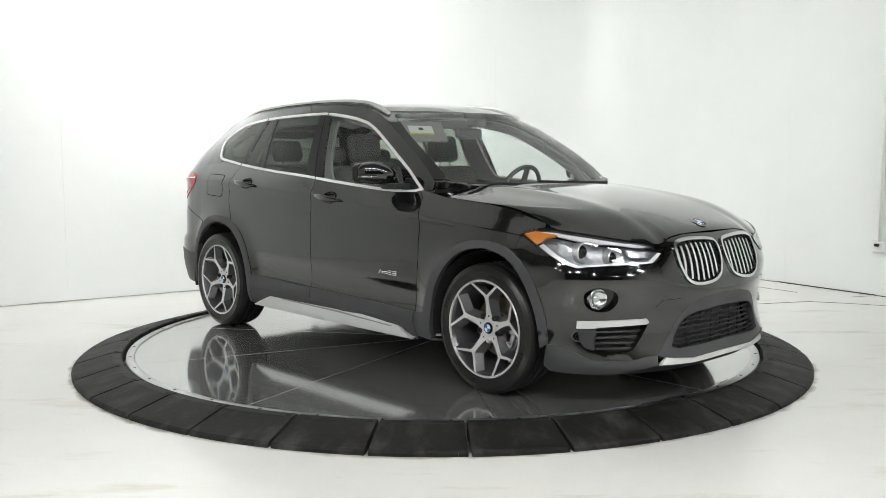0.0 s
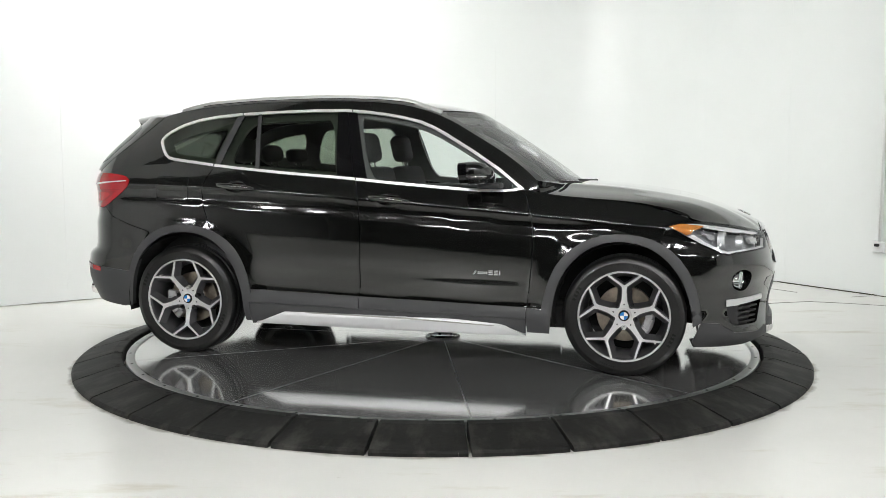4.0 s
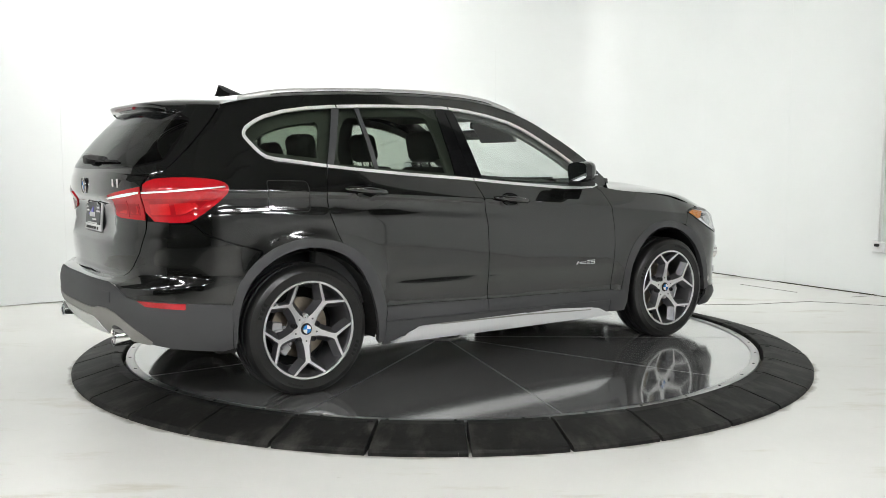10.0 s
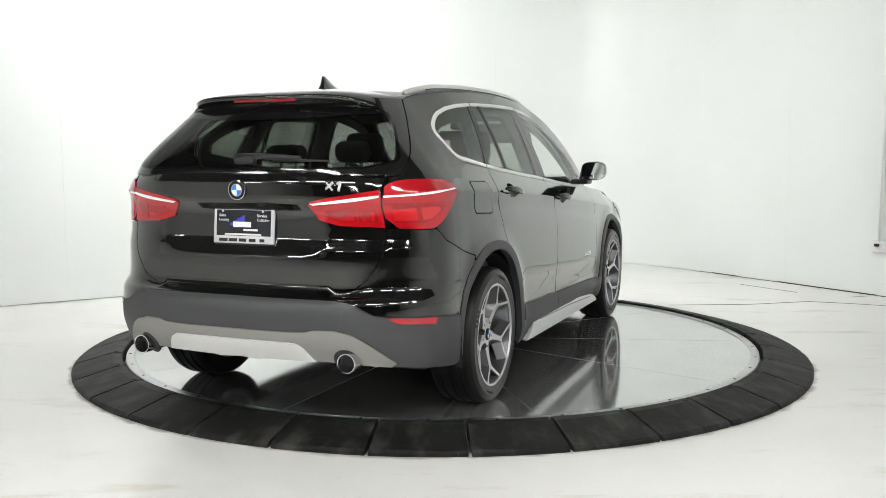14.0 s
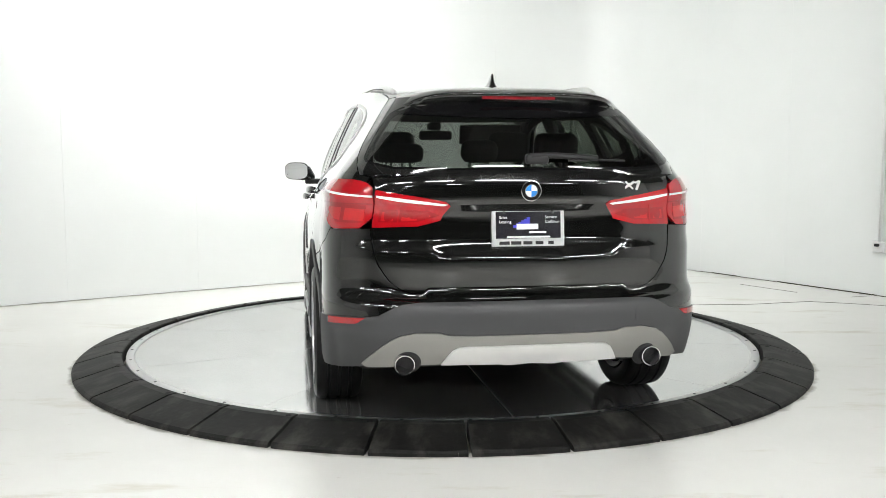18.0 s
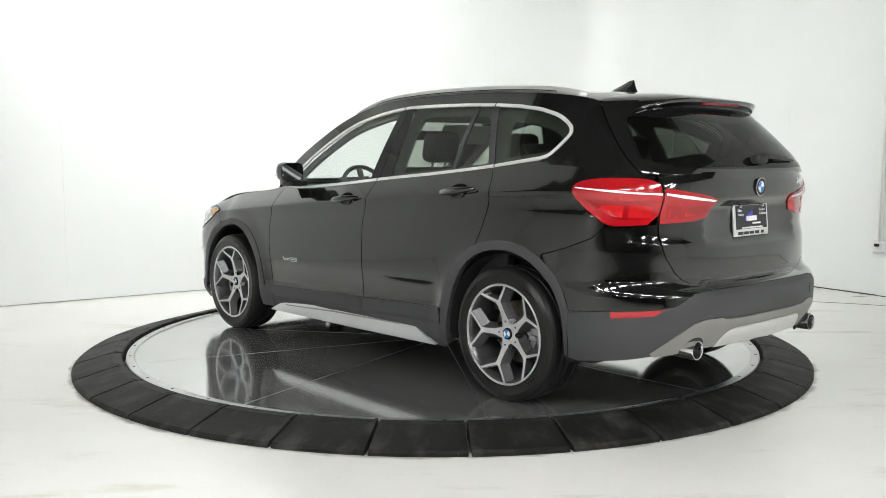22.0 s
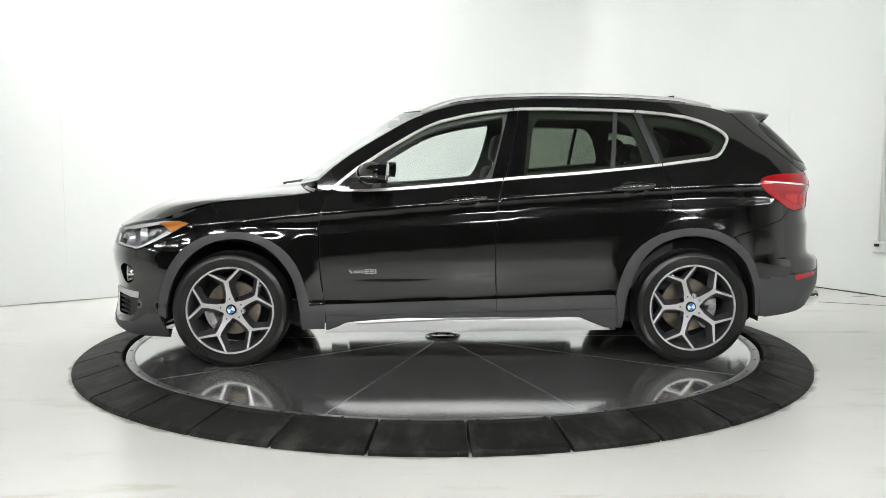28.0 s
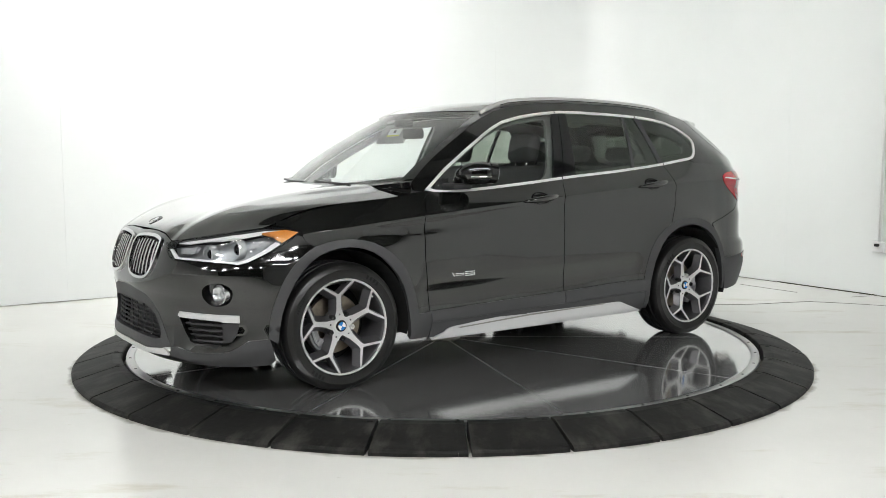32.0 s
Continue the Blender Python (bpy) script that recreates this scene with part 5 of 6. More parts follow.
    grey = CENTRE_GREY + mir(CENTRE_GREY)[::-1][1:] + [(2 * SF - 2.22, 0.246), (2 * SF - 2.36, 0.229), (SF, 0.236), (2.36, 0.229), (2.22, 0.246)]
    hole = LOWER_GRILLE + mir(LOWER_GRILLE)[::-1][1:] + [(2 * SF - 2.30, 0.283), (SF, 0.290), (2.30, 0.283)]
    skin("bumper_centre", lower, grey, CLAD, bumper, "matt grey bumper centre", step=0.03, holes=[hole], depth=0.05, off=0.002)
    valance = on([(1.744, 0.316)]) + [(1.801, 0.310), (1.84, 0.282), (1.884, 0.254), (2.037, 0.243), (2.12, 0.262), (2.165, 0.259), (2.16, 0.215), (1.95, 0.178)] + on([(1.72, 0.175), (1.700, 0.20)])
    skid = [(2.205, 0.249), (2.25, 0.240), (2.36, 0.227), (2.46, 0.232), (SF, 0.233), (2 * SF - 2.46, 0.232), (2 * SF - 2.36, 0.227), (2 * SF - 2.25, 0.240), (2 * SF - 2.205, 0.249), (2 * SF - 2.165, 0.214), (2 * SF - 2.36, 0.206), (SF, 0.210), (2.36, 0.206), (2.165, 0.214)]
    skin("skid_plate", lower, skid, SKID, bumper, "silver front skid plate", step=0.03, off=0.006)
    skin("bumper_underside", lower, [(1.66, 0.19), (2.2, 0.21), (SF, 0.205), (2 * SF - 2.2, 0.21), (2 * SF - 1.66, 0.19), (2 * SF - 1.7, 0.14), (SF, 0.14), (1.7, 0.14)], DARK, bumper, "", step=0.05, off=-0.03)
    for flip in (False, True):
        skin("bumper_valance", lower, valance, CLAD, bumper, "matt grey lower bumper corner", flip=flip, off=0.002)
        # kidney grille
        kid = part("kidney_grille", skin_mesh(KIDNEY, -0.055, flip), DARK, bumper, "chrome-framed kidney grille with upright slats")
        skin("grille_frame", lower, inset(KIDNEY, -0.005), CHROME, kid, "", flip=flip, off=0.010, depth=0.05, holes=[inset(KIDNEY, 0.0085)], step=0.02)
        for i in range(7):
            c = 2.330 + 0.040 * i
            za, zb = 0.628 - 0.022 * math.sin(math.pi * i / 6), 0.775 + 0.010 * math.sin(math.pi * i / 6)
            lean = 0.010 * (1 - i / 6.0)
            slat = [(c - 0.007 - lean, za), (c + 0.007 - lean, za), (c + 0.010 - lean * 0.2, (za + zb) / 2), (c + 0.007, zb), (c - 0.007, zb), (c - 0.004 - lean * 0.2, (za + zb) / 2)]
            skin("grille_slat", lower, slat, CHROME, kid, "", flip=flip, off=0.000, depth=0.04, step=0.03)
        # side vents
        vent = part("side_vent", skin_mesh(VENT, -0.05, flip), DARK, bumper, "black side vent with a silver bar")
        skin("vent_bar", lower, [(1.842, 0.437), (2.124, 0.441), (2.136, 0.422), (2.125, 0.413), (1.931, 0.407), (1.913, 0.402), (1.842, 0.401)], SILVER, vent, "silver vent bar", flip=flip, off=0.008, depth=0.02)
        skin("vent_blank", lower, [(1.846, 0.398), (1.925, 0.400), (1.915, 0.30), (1.88, 0.305), (1.855, 0.345)], DARK, vent, "", flip=flip, off=-0.002)
        for i in range(4):
            z = 0.388 - 0.026 * i
            skin("vent_slat", lower, [(1.92, z), (2.105 - 0.014 * i, z), (2.10 - 0.016 * i, z - 0.009), (1.92, z - 0.009)], DARK, vent, "", flip=flip, off=-0.006, depth=0.03)
        # fog lamps
        fog = part("fog_light", skin_mesh(FOG, -0.035, flip), GLOSS_BLACK, bumper, "round clear fog lamp in a black pocket")
        p, n = surface_point(lower, 1.914, 0.537, -0.02, flip)
        axis = Vector((1, 0.28 if flip else -0.28, 0)).normalized()
        m = Matrix.Translation(p) @ axis.to_track_quat("X", "Z").to_matrix().to_4x4()
        part("fog_bowl", moved(lathe([(0.0, 0.006), (0.012, 0.004), (0.016, 0.0), (0.032, 0.004), (0.044, 0.014), (0.048, 0.02), (0.051, 0.018), (0.051, -0.02)], 32, "x"), m), CHROME, fog)
        part("fog_lens", moved(lathe([(0.0, 0.026), (0.03, 0.023), (0.046, 0.015)], 32, "x"), m), CLEAR, fog)
        # headlights
        hl = part("headlight", skin_mesh(HEADLIGHT, -0.06, flip), LAMP_GREY, car, "clear headlight with amber corner and pale light strip")
        skin("headlight_lens", lower, HEADLIGHT, CLEAR, hl, "clear headlight cover", flip=flip, off=0.004, step=0.03, depth=0.01)
        skin("headlight_rim", lower, inset(HEADLIGHT, -0.004), GLOSS_BLACK, hl, "", flip=flip, off=0.002, depth=0.06, holes=[inset(HEADLIGHT, 0.005)])
        skin("amber_reflector", lower, [(1.585, 0.835), (1.66, 0.850), (1.775, 0.838), (1.715, 0.822), (1.68, 0.795), (1.655, 0.785), (1.62, 0.808)], AMBER, hl, "amber corner reflector", flip=flip, off=-0.004)
        skin("light_bar", lower, [(1.66, 0.780), (1.69, 0.790), (1.745, 0.748), (1.815, 0.712), (1.85, 0.700), (2.02, 0.712), (2.135, 0.714), (2.190, 0.752), (2.206, 0.748), (2.152, 0.704), (2.017, 0.699), (1.893, 0.693), (1.846, 0.686), (1.806, 0.697), (1.727, 0.735)], WHITE_STRIP, hl, "pale light guide", flip=flip, off=-0.008, depth=0.01)
        skin("brow_strip", lower, [(1.66, 0.853), (1.765, 0.853), (1.913, 0.834), (2.041, 0.809), (2.17, 0.781), (2.10, 0.782), (1.98, 0.804), (1.86, 0.824), (1.78, 0.838)], WHITE_STRIP, hl, "", flip=flip, off=-0.012, depth=0.01)
        for s0, z0, r in ((1.86, 0.765, 0.052), (1.995, 0.750, 0.046)):
            p, n = surface_point(lower, s0, z0, -0.075, flip)
            m = Matrix.Translation(p) @ Vector((1, 0.15 if flip else -0.15, 0)).normalized().to_track_quat("X", "Z").to_matrix().to_4x4()
            unit = part("projector", moved(lathe([(r, 0.0), (r, 0.035), (r * 0.92, 0.04), (r * 0.75, 0.012), (r * 0.7, 0.0)], 32, "x"), m), LAMP_BOWL, hl)
            part("projector_lens", moved(lathe([(0.0, 0.036), (r * 0.3, 0.033), (r * 0.55, 0.022), (r * 0.68, 0.004)], 24, "x"), m), GLOSS_BLACK, unit)
        skin("reflector_block", lower, [(2.06, 0.775), (2.15, 0.762), (2.145, 0.735), (2.07, 0.738)], LAMP_BOWL, hl, "", flip=flip, off=-0.03, depth=0.02)
        skin("reflector_block", lower, [(1.75, 0.815), (1.80, 0.812), (1.81, 0.76), (1.77, 0.765)], LAMP_BOWL, hl, "", flip=flip, off=-0.03, depth=0.02)
    low = part("lower_grille", skin_mesh(hole, -0.07, None), DARK, bumper, "black lower grille with wavy slats")
    for i in range(7):
        z = 0.305 + 0.024 * i
        lo = 2.255 + 0.5 * max(0.0, z - 0.33) * 0.9
        n = 26
        path = [surface_point(lower, lo + (2 * SF - 2 * lo) * k / n, z + (0.003 if k % 2 else -0.003), -0.02, False)[0] for k in range(n + 1)]
        part("grille_slat", tube(path, 0.0055, 6), DARK, low)
    for s0 in (2.36, 2.46, 2.56, 2 * SF - 2.56, 2 * SF - 2.46, 2 * SF - 2.36, SF):
        path = [surface_point(lower, s0, z, -0.024, False)[0] for z in (0.29, 0.34, 0.40, 0.45)]
        part("grille_upright", tube(path, 0.004, 6), DARK, low)

    skin("tow_cover", lower, [(2.165, 0.492), (2.195, 0.524), (2.29, 0.526), (2.312, 0.500), (2.29, 0.478), (2.19, 0.476)], PAINT, bumper, "", off=0.002, depth=0.004, step=0.02)

    # tailgate and rear bumper
    rmir = lambda poly: [(2 * SR - a, b) for a, b in poly]
    gate_half = [(a - 0.003, b) for a, b in GATE_GAP[:-1]] + [(SR, 0.625)]
    lid_low = [(-2.19, 1.13)] + gate_half
    lid = lid_low + rmir(lid_low[:-1])[::-1] + [(SR - 0.4, 1.135), (SR, 1.135), (SR + 0.4, 1.135)]
    holes = [inset(TAIL_INNER, -0.003), inset(rmir(TAIL_INNER), -0.003)]
    tg = skin("tailgate", lower, lid, PAINT, car, "glossy black tailgate", step=0.03)
    for flip in (False, True):
        lamp = skin("tail_light_inner", lower, TAIL_INNER, RED_LENS, tg, "red inner tail light", flip=flip, off=0.006, step=0.025)
        skin("light_strip", lower, [(-2.245, 1.034), (-2.245, 1.044), (-2.508, 1.009), (-2.495, 1.003), (-2.42, 1.010), (-2.33, 1.020)], WHITE_STRIP, lamp, "", flip=flip, off=0.008, depth=0.003)
        skin("lens_segment", lower, [(-2.26, 0.93), (-2.26, 0.985), (-2.44, 0.982), (-2.48, 0.96), (-2.40, 0.932)], RED_DEEP, lamp, "", flip=flip, off=0.007, depth=0.002)
        skin("lens_cell", lower, [(-2.27, 0.935), (-2.27, 0.975), (-2.315, 0.975), (-2.315, 0.935)], RED_BRIGHT, lamp, "", flip=flip, off=0.0078, depth=0.002)
        skin("lens_cell", lower, [(-2.345, 0.935), (-2.345, 0.977), (-2.43, 0.974), (-2.45, 0.958), (-2.40, 0.938)], RED_BRIGHT, lamp, "", flip=flip, off=0.0078, depth=0.002)
        skin("lens_divider", lower, [(-2.33, 0.92), (-2.33, 1.0), (-2.336, 1.0), (-2.336, 0.92)], RED_LENS, lamp, "", flip=flip, off=0.009, depth=0.002)
    badge(tg, Vector(lower(SR, 1.062)) + Vector((-0.002, 0, 0)), math.pi, radians(3), 0.042)
    # model lettering as plain strokes
    for y, z, w, h, lean in ((-0.440, 1.081, 0.010, 0.060, 56), (-0.444, 1.081, 0.007, 0.046, -46), (-0.486, 1.081, 0.011, 0.042, 18), (-0.4825, 1.0955, 0.020, 0.008, -25)):
        at = Vector(lower(RY_S(y), z))
        m = Matrix.Translation((at.x - 0.004, y, z)) @ Matrix.Rotation(radians(-14), 4, "Z") @ Matrix.Rotation(radians(lean), 4, "X")
        part("lettering_stroke", boxed(0, 0, 0, 0.006, w, h, 0.001, m), LETTER, tg)
    # upper tailgate
    glass_half = [(0.0, 1.372), (0.3, 1.376), (0.60, 1.384), (0.80, 1.392), (0.90, 1.396), (0.945, 1.385), (0.948, 1.33), (0.950, 1.26), (0.955, 1.205), (0.945, 1.192), (0.905, 1.181), (0.80, 1.163), (0.42, 1.158), (0.0, 1.156)]
    GLASS = glass_half + [(-v, z) for v, z in glass_half[-2:0:-1]]
    upper = [(0.996, 1.128), (0.5, 1.128), (0, 1.128), (-0.5, 1.128), (-0.996, 1.128), (-0.996, 1.25), (-0.996, 1.38), (-0.996, 1.472), (-0.5, 1.472), (0, 1.472), (0.5, 1.472), (0.996, 1.472), (0.996, 1.38), (0.996, 1.25)]
    # black glass border; its wide top paints in the spoiler's dark reflection
    band_half = [(0.0, 1.440), (0.4, 1.440), (0.70, 1.436), (0.88, 1.424), (0.935, 1.400), (0.955, 1.33), (0.960, 1.26), (0.965, 1.20), (0.955, 1.184), (0.91, 1.171), (0.80, 1.154), (0.42, 1.149), (0.0, 1.147)]
    BAND = band_half + [(-v, z) for v, z in band_half[-2:0:-1]]
    skin("tailgate_frame", gate, upper, PAINT, tg, "glossy black rear window frame", step=0.035, holes=[BAND], depth=0.02)
    skin("glass_band", gate, BAND, EDGE_BLACK, tg, "black border of the rear window, its top painted dark for the spoiler's reflection", step=0.035, holes=[GLASS], depth=0.006, off=-0.001)
    skin("rear_window", gate, GLASS, GLASS_REAR, tg, "dark privacy-tinted rear window", step=0.05, depth=0.004)
    seal = [(x + 0.05, z) for x, z in EDGE[:4]] + [(x - 0.05, z + 0.01) for x, z in EDGE[3::-1]]
    for flip in (False, True):
        skin("tailgate_seal", side, seal, JOINT, car, "", flip=flip, off=-0.04, depth=0.004)
    # spoiler over the rear window
    bm = bmesh.new()
    cols = []
    for i in range(29):
        v = -1 + 2 * i / 28
        a = abs(v)
        f0 = Vector(roof(-1.63, v))
        tip = Vector((-1.97 + 0.22 * a ** 6, f0.y * (0.985), 1.484 - 0.070 * a ** 6))
        mid = f0.lerp(tip, 0.5) + Vector((0, 0, 0.010))
        low0 = tip + Vector((0.012, 0, -0.030))
        g = Vector(gate(v * 0.96, 1.445 - 0.05 * a ** 4))
        cols.append([bm.verts.new(q) for q in (f0, mid, tip + Vector((0.004, 0, 0.002)), tip + Vector((-0.004, 0, -0.006)), low0, low0.lerp(g, 0.5) + Vector((0, 0, 0.012)), g)])
    for p, q in zip(cols, cols[1:]):
        for k in range(6):
            bm.faces.new((p[k], p[k + 1], q[k + 1], q[k]))
    bmesh.ops.recalc_face_normals(bm, faces=bm.faces)
    for f in bm.faces:
        f.smooth = True
    sp = part("spoiler", bm, PAINT, tg, "glossy black roof spoiler")
    bm = boxed(-1.966, 0, 1.461, 0.014, 0.33, 0.013, 0.003)
    part("brake_lamp", bm, RED_DIM, sp, "long red high brake lamp")
    # wiper
    wp = part("rear_wiper", boxed(0, 0, 0, 0.05, 0.10, 0.045, 0.015, Matrix.Translation((-2.165, -0.03, 1.195)), True), DARK, tg, "black rear wiper")
    part("wiper_arm", tube([(-2.18, 0.0, 1.207), (-2.175, -0.10, 1.21), (-2.16, -0.22, 1.203), (-2.155, -0.30, 1.198)], 0.013, 8), DARK, wp)
    part("wiper_blade", tube([(-2.165, -0.17, 1.188), (-2.15, -0.32, 1.19), (-2.13, -0.43, 1.186)], 0.006, 6), DARK, wp)

    paint_half = [(-1.598, 0.748), (-1.74, 0.781), (-1.93, 0.840), (-2.0, 0.895), (-2.05, 0.892), (-2.228, 0.902)] + [(a + 0.003, b) for a, b in GATE_GAP[3:-1]] + [(SR, 0.619)]
    paint_low = CLAD_TOP[::-1] + on([(-1.73, 0.50)]) + on(REAR_ARCH[1:5])
    rb = skin("rear_bumper", lower, paint_half + rmir(paint_half[:-1])[::-1] + rmir(paint_low)[::-1] + paint_low[1:], PAINT, car, "glossy black and grey rear bumper", step=0.03, folds=[[(-1.95 + (2 * SR + 3.9) * i / 70, z) for i in range(71)] for z in (0.565, 0.580, 0.592, 0.602, 0.612, 0.635, 0.66)])
    clad_half = on([(-1.73, 0.497)]) + [(a, b - 0.003) for a, b in CLAD_TOP]
    clad_low = DIFF_TOP[::-1] + [(-2.10, 0.300), (-2.0, 0.29), (-1.85, 0.275)] + on([(-1.712, 0.285)])
    skin("bumper_cladding", lower, clad_half + rmir(clad_half[:-1])[::-1] + rmir(clad_low)[::-1] + clad_low[1:], CLAD, rb, "matt grey plastic rear cladding", step=0.03, off=0.003)
    d_low = SKID_TOP[::-1] + [(-2.40, 0.332), (-2.213, 0.312)]
    diff = [(a, b - 0.003) for a, b in DIFF_TOP[1:]]
    skin("diffuser", lower, diff + rmir(diff[:-1])[::-1] + rmir(d_low)[::-1] + d_low[1:], DIFFUSER, rb, "warm grey diffuser", step=0.03, off=0.005)
    sk = [(a, b - 0.002) for a, b in SKID_TOP]
    sk_low = [(SR, 0.335), (-2.75, 0.328), (-2.72, 0.334), (-2.60, 0.336)]
    skin("skid_plate", lower, sk + rmir(sk[:-1])[::-1] + rmir(sk_low)[::-1] + sk_low[1:], SKID, rb, "light silver rear skid plate", step=0.03, off=0.009)
    skin("bumper_shelf", lower, [(-2.30, 0.622), (SR, 0.62), (2 * SR + 2.30, 0.622), (2 * SR + 2.30, 0.66), (SR, 0.66), (-2.30, 0.66)], GLOSS_BLACK, rb, "", off=-0.03)
    skin("tow_cover", lower, [(-2.365, 0.508), (-2.365, 0.560), (-2.425, 0.562), (-2.425, 0.510)], CLAD, rb, "", off=0.005, depth=0.004, step=0.02)
    for flip in (False, True):
        skin("rear_reflector", lower, [(-2.205, 0.533), (-1.985, 0.519), (-1.985, 0.490), (-2.165, 0.506)], RED_REFLECT, rb, "long red reflector", flip=flip, off=0.006)
        k = 1 if flip else -1
        pipe = part("tailpipe", moved(lathe([(0.041, 0.14), (0.0435, 0.0), (0.0425, -0.005), (0.0385, -0.004), (0.0365, 0.004), (0.035, 0.12)], 36, "x"), Matrix.Translation((-2.205, k * 0.540, 0.341))), CHROME, rb, "polished round tailpipe")
        part("pipe_inside", moved(lathe([(0.0, 0.06), (0.0365, 0.06)], 24, "x"), Matrix.Translation((-2.205, k * 0.540, 0.341))), UNDER, pipe)
        skin("pipe_recess", lower, [(-2.366 + 0.048 * math.cos(2 * math.pi * i / 24), 0.346 + 0.052 * math.sin(2 * math.pi * i / 24)) for i in range(24)], DARK, rb, "", flip=flip, off=0.0065, depth=0.01)
    # plate carrier and plate on the tailgate
    m = Matrix.Translation((-2.143, 0, 0.905)) @ Matrix.Rotation(radians(5), 4, "Y")
    pl = part("plate_frame", boxed(0, 0, 0, 0.012, 0.318, 0.162, 0.004, m), PLATE_CHROME, tg, "chrome plate frame with a black dealer plate")
    part("plate_panel", boxed(-0.006, 0, 0.010, 0.006, 0.284, 0.114, 0.001, m), PLATE_BLACK, pl)
    bm = bmesh.new()
    for i in range(6):
        box(bm, -0.0095, 0.06 - 0.012 * i, 0.004 + 0.005 * i, 0.002, 0.014, 0.012 + 0.003 * i, 0, m)
    part("plate_swoosh", bm, PLATE_BLUE, pl)
    for y, z, w, h in ((0.005, 0.003, 0.095, 0.024), (-0.04, -0.021, 0.075, 0.009), (0.0, -0.041, 0.19, 0.008)):
        part("plate_bar", boxed(-0.0105, y, z, 0.002, w, h, 0.0008, m), WHITE, pl, "white lettering bar")
    for word, y, z, size in (("Sales", 0.128, 0.037, 0.018), ("Leasing", 0.128, 0.018, 0.018), ("Service", -0.072, 0.037, 0.018), ("Collision", -0.072, 0.018, 0.018)):
        part("plate_word", lettering(word, size, m @ Matrix.Translation((-0.0098, y, z)) @ Matrix.Rotation(radians(-90), 4, "Z") @ Matrix.Rotation(radians(90), 4, "X")), WHITE, pl, "white printed word")
    for i, w in enumerate((0.05, 0.05, 0.045, 0.04, 0.03)):
        part("frame_lettering", boxed(-0.0065, 0.105 - 0.051 * i, -0.066, 0.003, w - 0.006, 0.014, 0, m), DARK, pl)
    for y in (-0.105, 0.105):
        part("plate_screw", moved(lathe([(0.0, -0.006), (0.006, -0.006), (0.008, 0.0)], 12, "x"), m @ Matrix.Translation((-0.009, y, 0.062))), CHROME, pl)

    # roof rails and aerial
    for flip in (False, True):
        k = 1 if flip else -1
        pts = []
        for i in range(33):
            x = -1.53 + 1.76 * i / 32
            q = Vector(roof(x, 0.90))
            e = min(i, 32 - i) / 4.0
            pts.append((x, k * (abs(q.y) + 0.012), q.z - 0.004 + 0.019 * min(1, e) ** 0.7))
        rail = part("roof_rail", tube(pts, 0.0125, 12, 1.35), SATIN, car, "satin aluminium roof rail")
        groove = [(q[0], q[1] + k * 0.0105, q[2] - 0.006) for q in pts[3:30]]
        part("rail_groove", tube(groove, 0.003, 6), DARK, rail)
    bm = bmesh.new()
    rows = []
    for x, w, h in ((-1.27, 0.004, 0.004), (-1.31, 0.024, 0.018), (-1.35, 0.030, 0.036), (-1.39, 0.030, 0.054), (-1.42, 0.027, 0.068), (-1.445, 0.022, 0.072), (-1.458, 0.034, 0.030), (-1.47, 0.034, 0.01)):
        z0 = roof(x, 0)[2] - 0.006
        rows.append([bm.verts.new(c) for c in ((x, -w, z0), (x, -w * 0.45, z0 + h * 0.45), (x, -0.003, z0 + h), (x, 0.003, z0 + h), (x, w * 0.45, z0 + h * 0.45), (x, w, z0))])
    for p, q in zip(rows, rows[1:]):
        for j in range(5):
            bm.faces.new((p[j], p[j + 1], q[j + 1], q[j]))
    bm.faces.new(rows[0])
    bm.faces.new(rows[-1])
    bmesh.ops.recalc_face_normals(bm, faces=bm.faces)
    for f in bm.faces:
        f.smooth = True
    part("aerial_fin", bm, PAINT, car, "black shark-fin aerial")

    # door mirrors
    for flip in (False, True):
        k = 1 if flip else -1
        bm = bmesh.new()
        rings = []
        for i, (y, x0, x1, z0, z1) in enumerate(((0.82, 0.56, 0.60, 1.05, 1.09), (0.855, 0.47, 0.61, 1.055, 1.15), (0.905, 0.445, 0.60, 1.052, 1.175), (0.96, 0.437, 0.575, 1.058, 1.183), (1.00, 0.437, 0.535, 1.072, 1.172), (1.02, 0.45, 0.50, 1.09, 1.15))):
            ring = []
            for j in range(16):
                a = 2 * math.pi * j / 16
                cx, cz = math.cos(a), math.sin(a)
                r = (abs(cx) ** 3 + abs(cz) ** 3) ** (-1 / 3)
                ring.append(bm.verts.new(((x0 + x1) / 2 + (x1 - x0) / 2 * r * cx, k * y, (z0 + z1) / 2 + (z1 - z0) / 2 * r * cz)))
            rings.append(ring)
        for p, q in zip(rings, rings[1:]):
            for j in range(16):
                bm.faces.new((p[j], p[(j + 1) % 16], q[(j + 1) % 16], q[j]))
        bm.faces.new(rings[0])
        bm.faces.new(rings[-1])
        bmesh.ops.recalc_face_normals(bm, faces=bm.faces)
        for f in bm.faces:
            f.smooth = True
        mr = part("door_mirror", bm, PAINT, car, "glossy black door mirror")
        part("mirror_glass", moved(oval_plate(0.150, 0.108, 0.005), Matrix.Translation((0.427, k * 0.950, 1.118)) @ Matrix.Rotation(radians(-4 * k), 4, "Z") @ Matrix.Rotation(radians(-5), 4, "Y")), MIRROR_GLASS, mr)
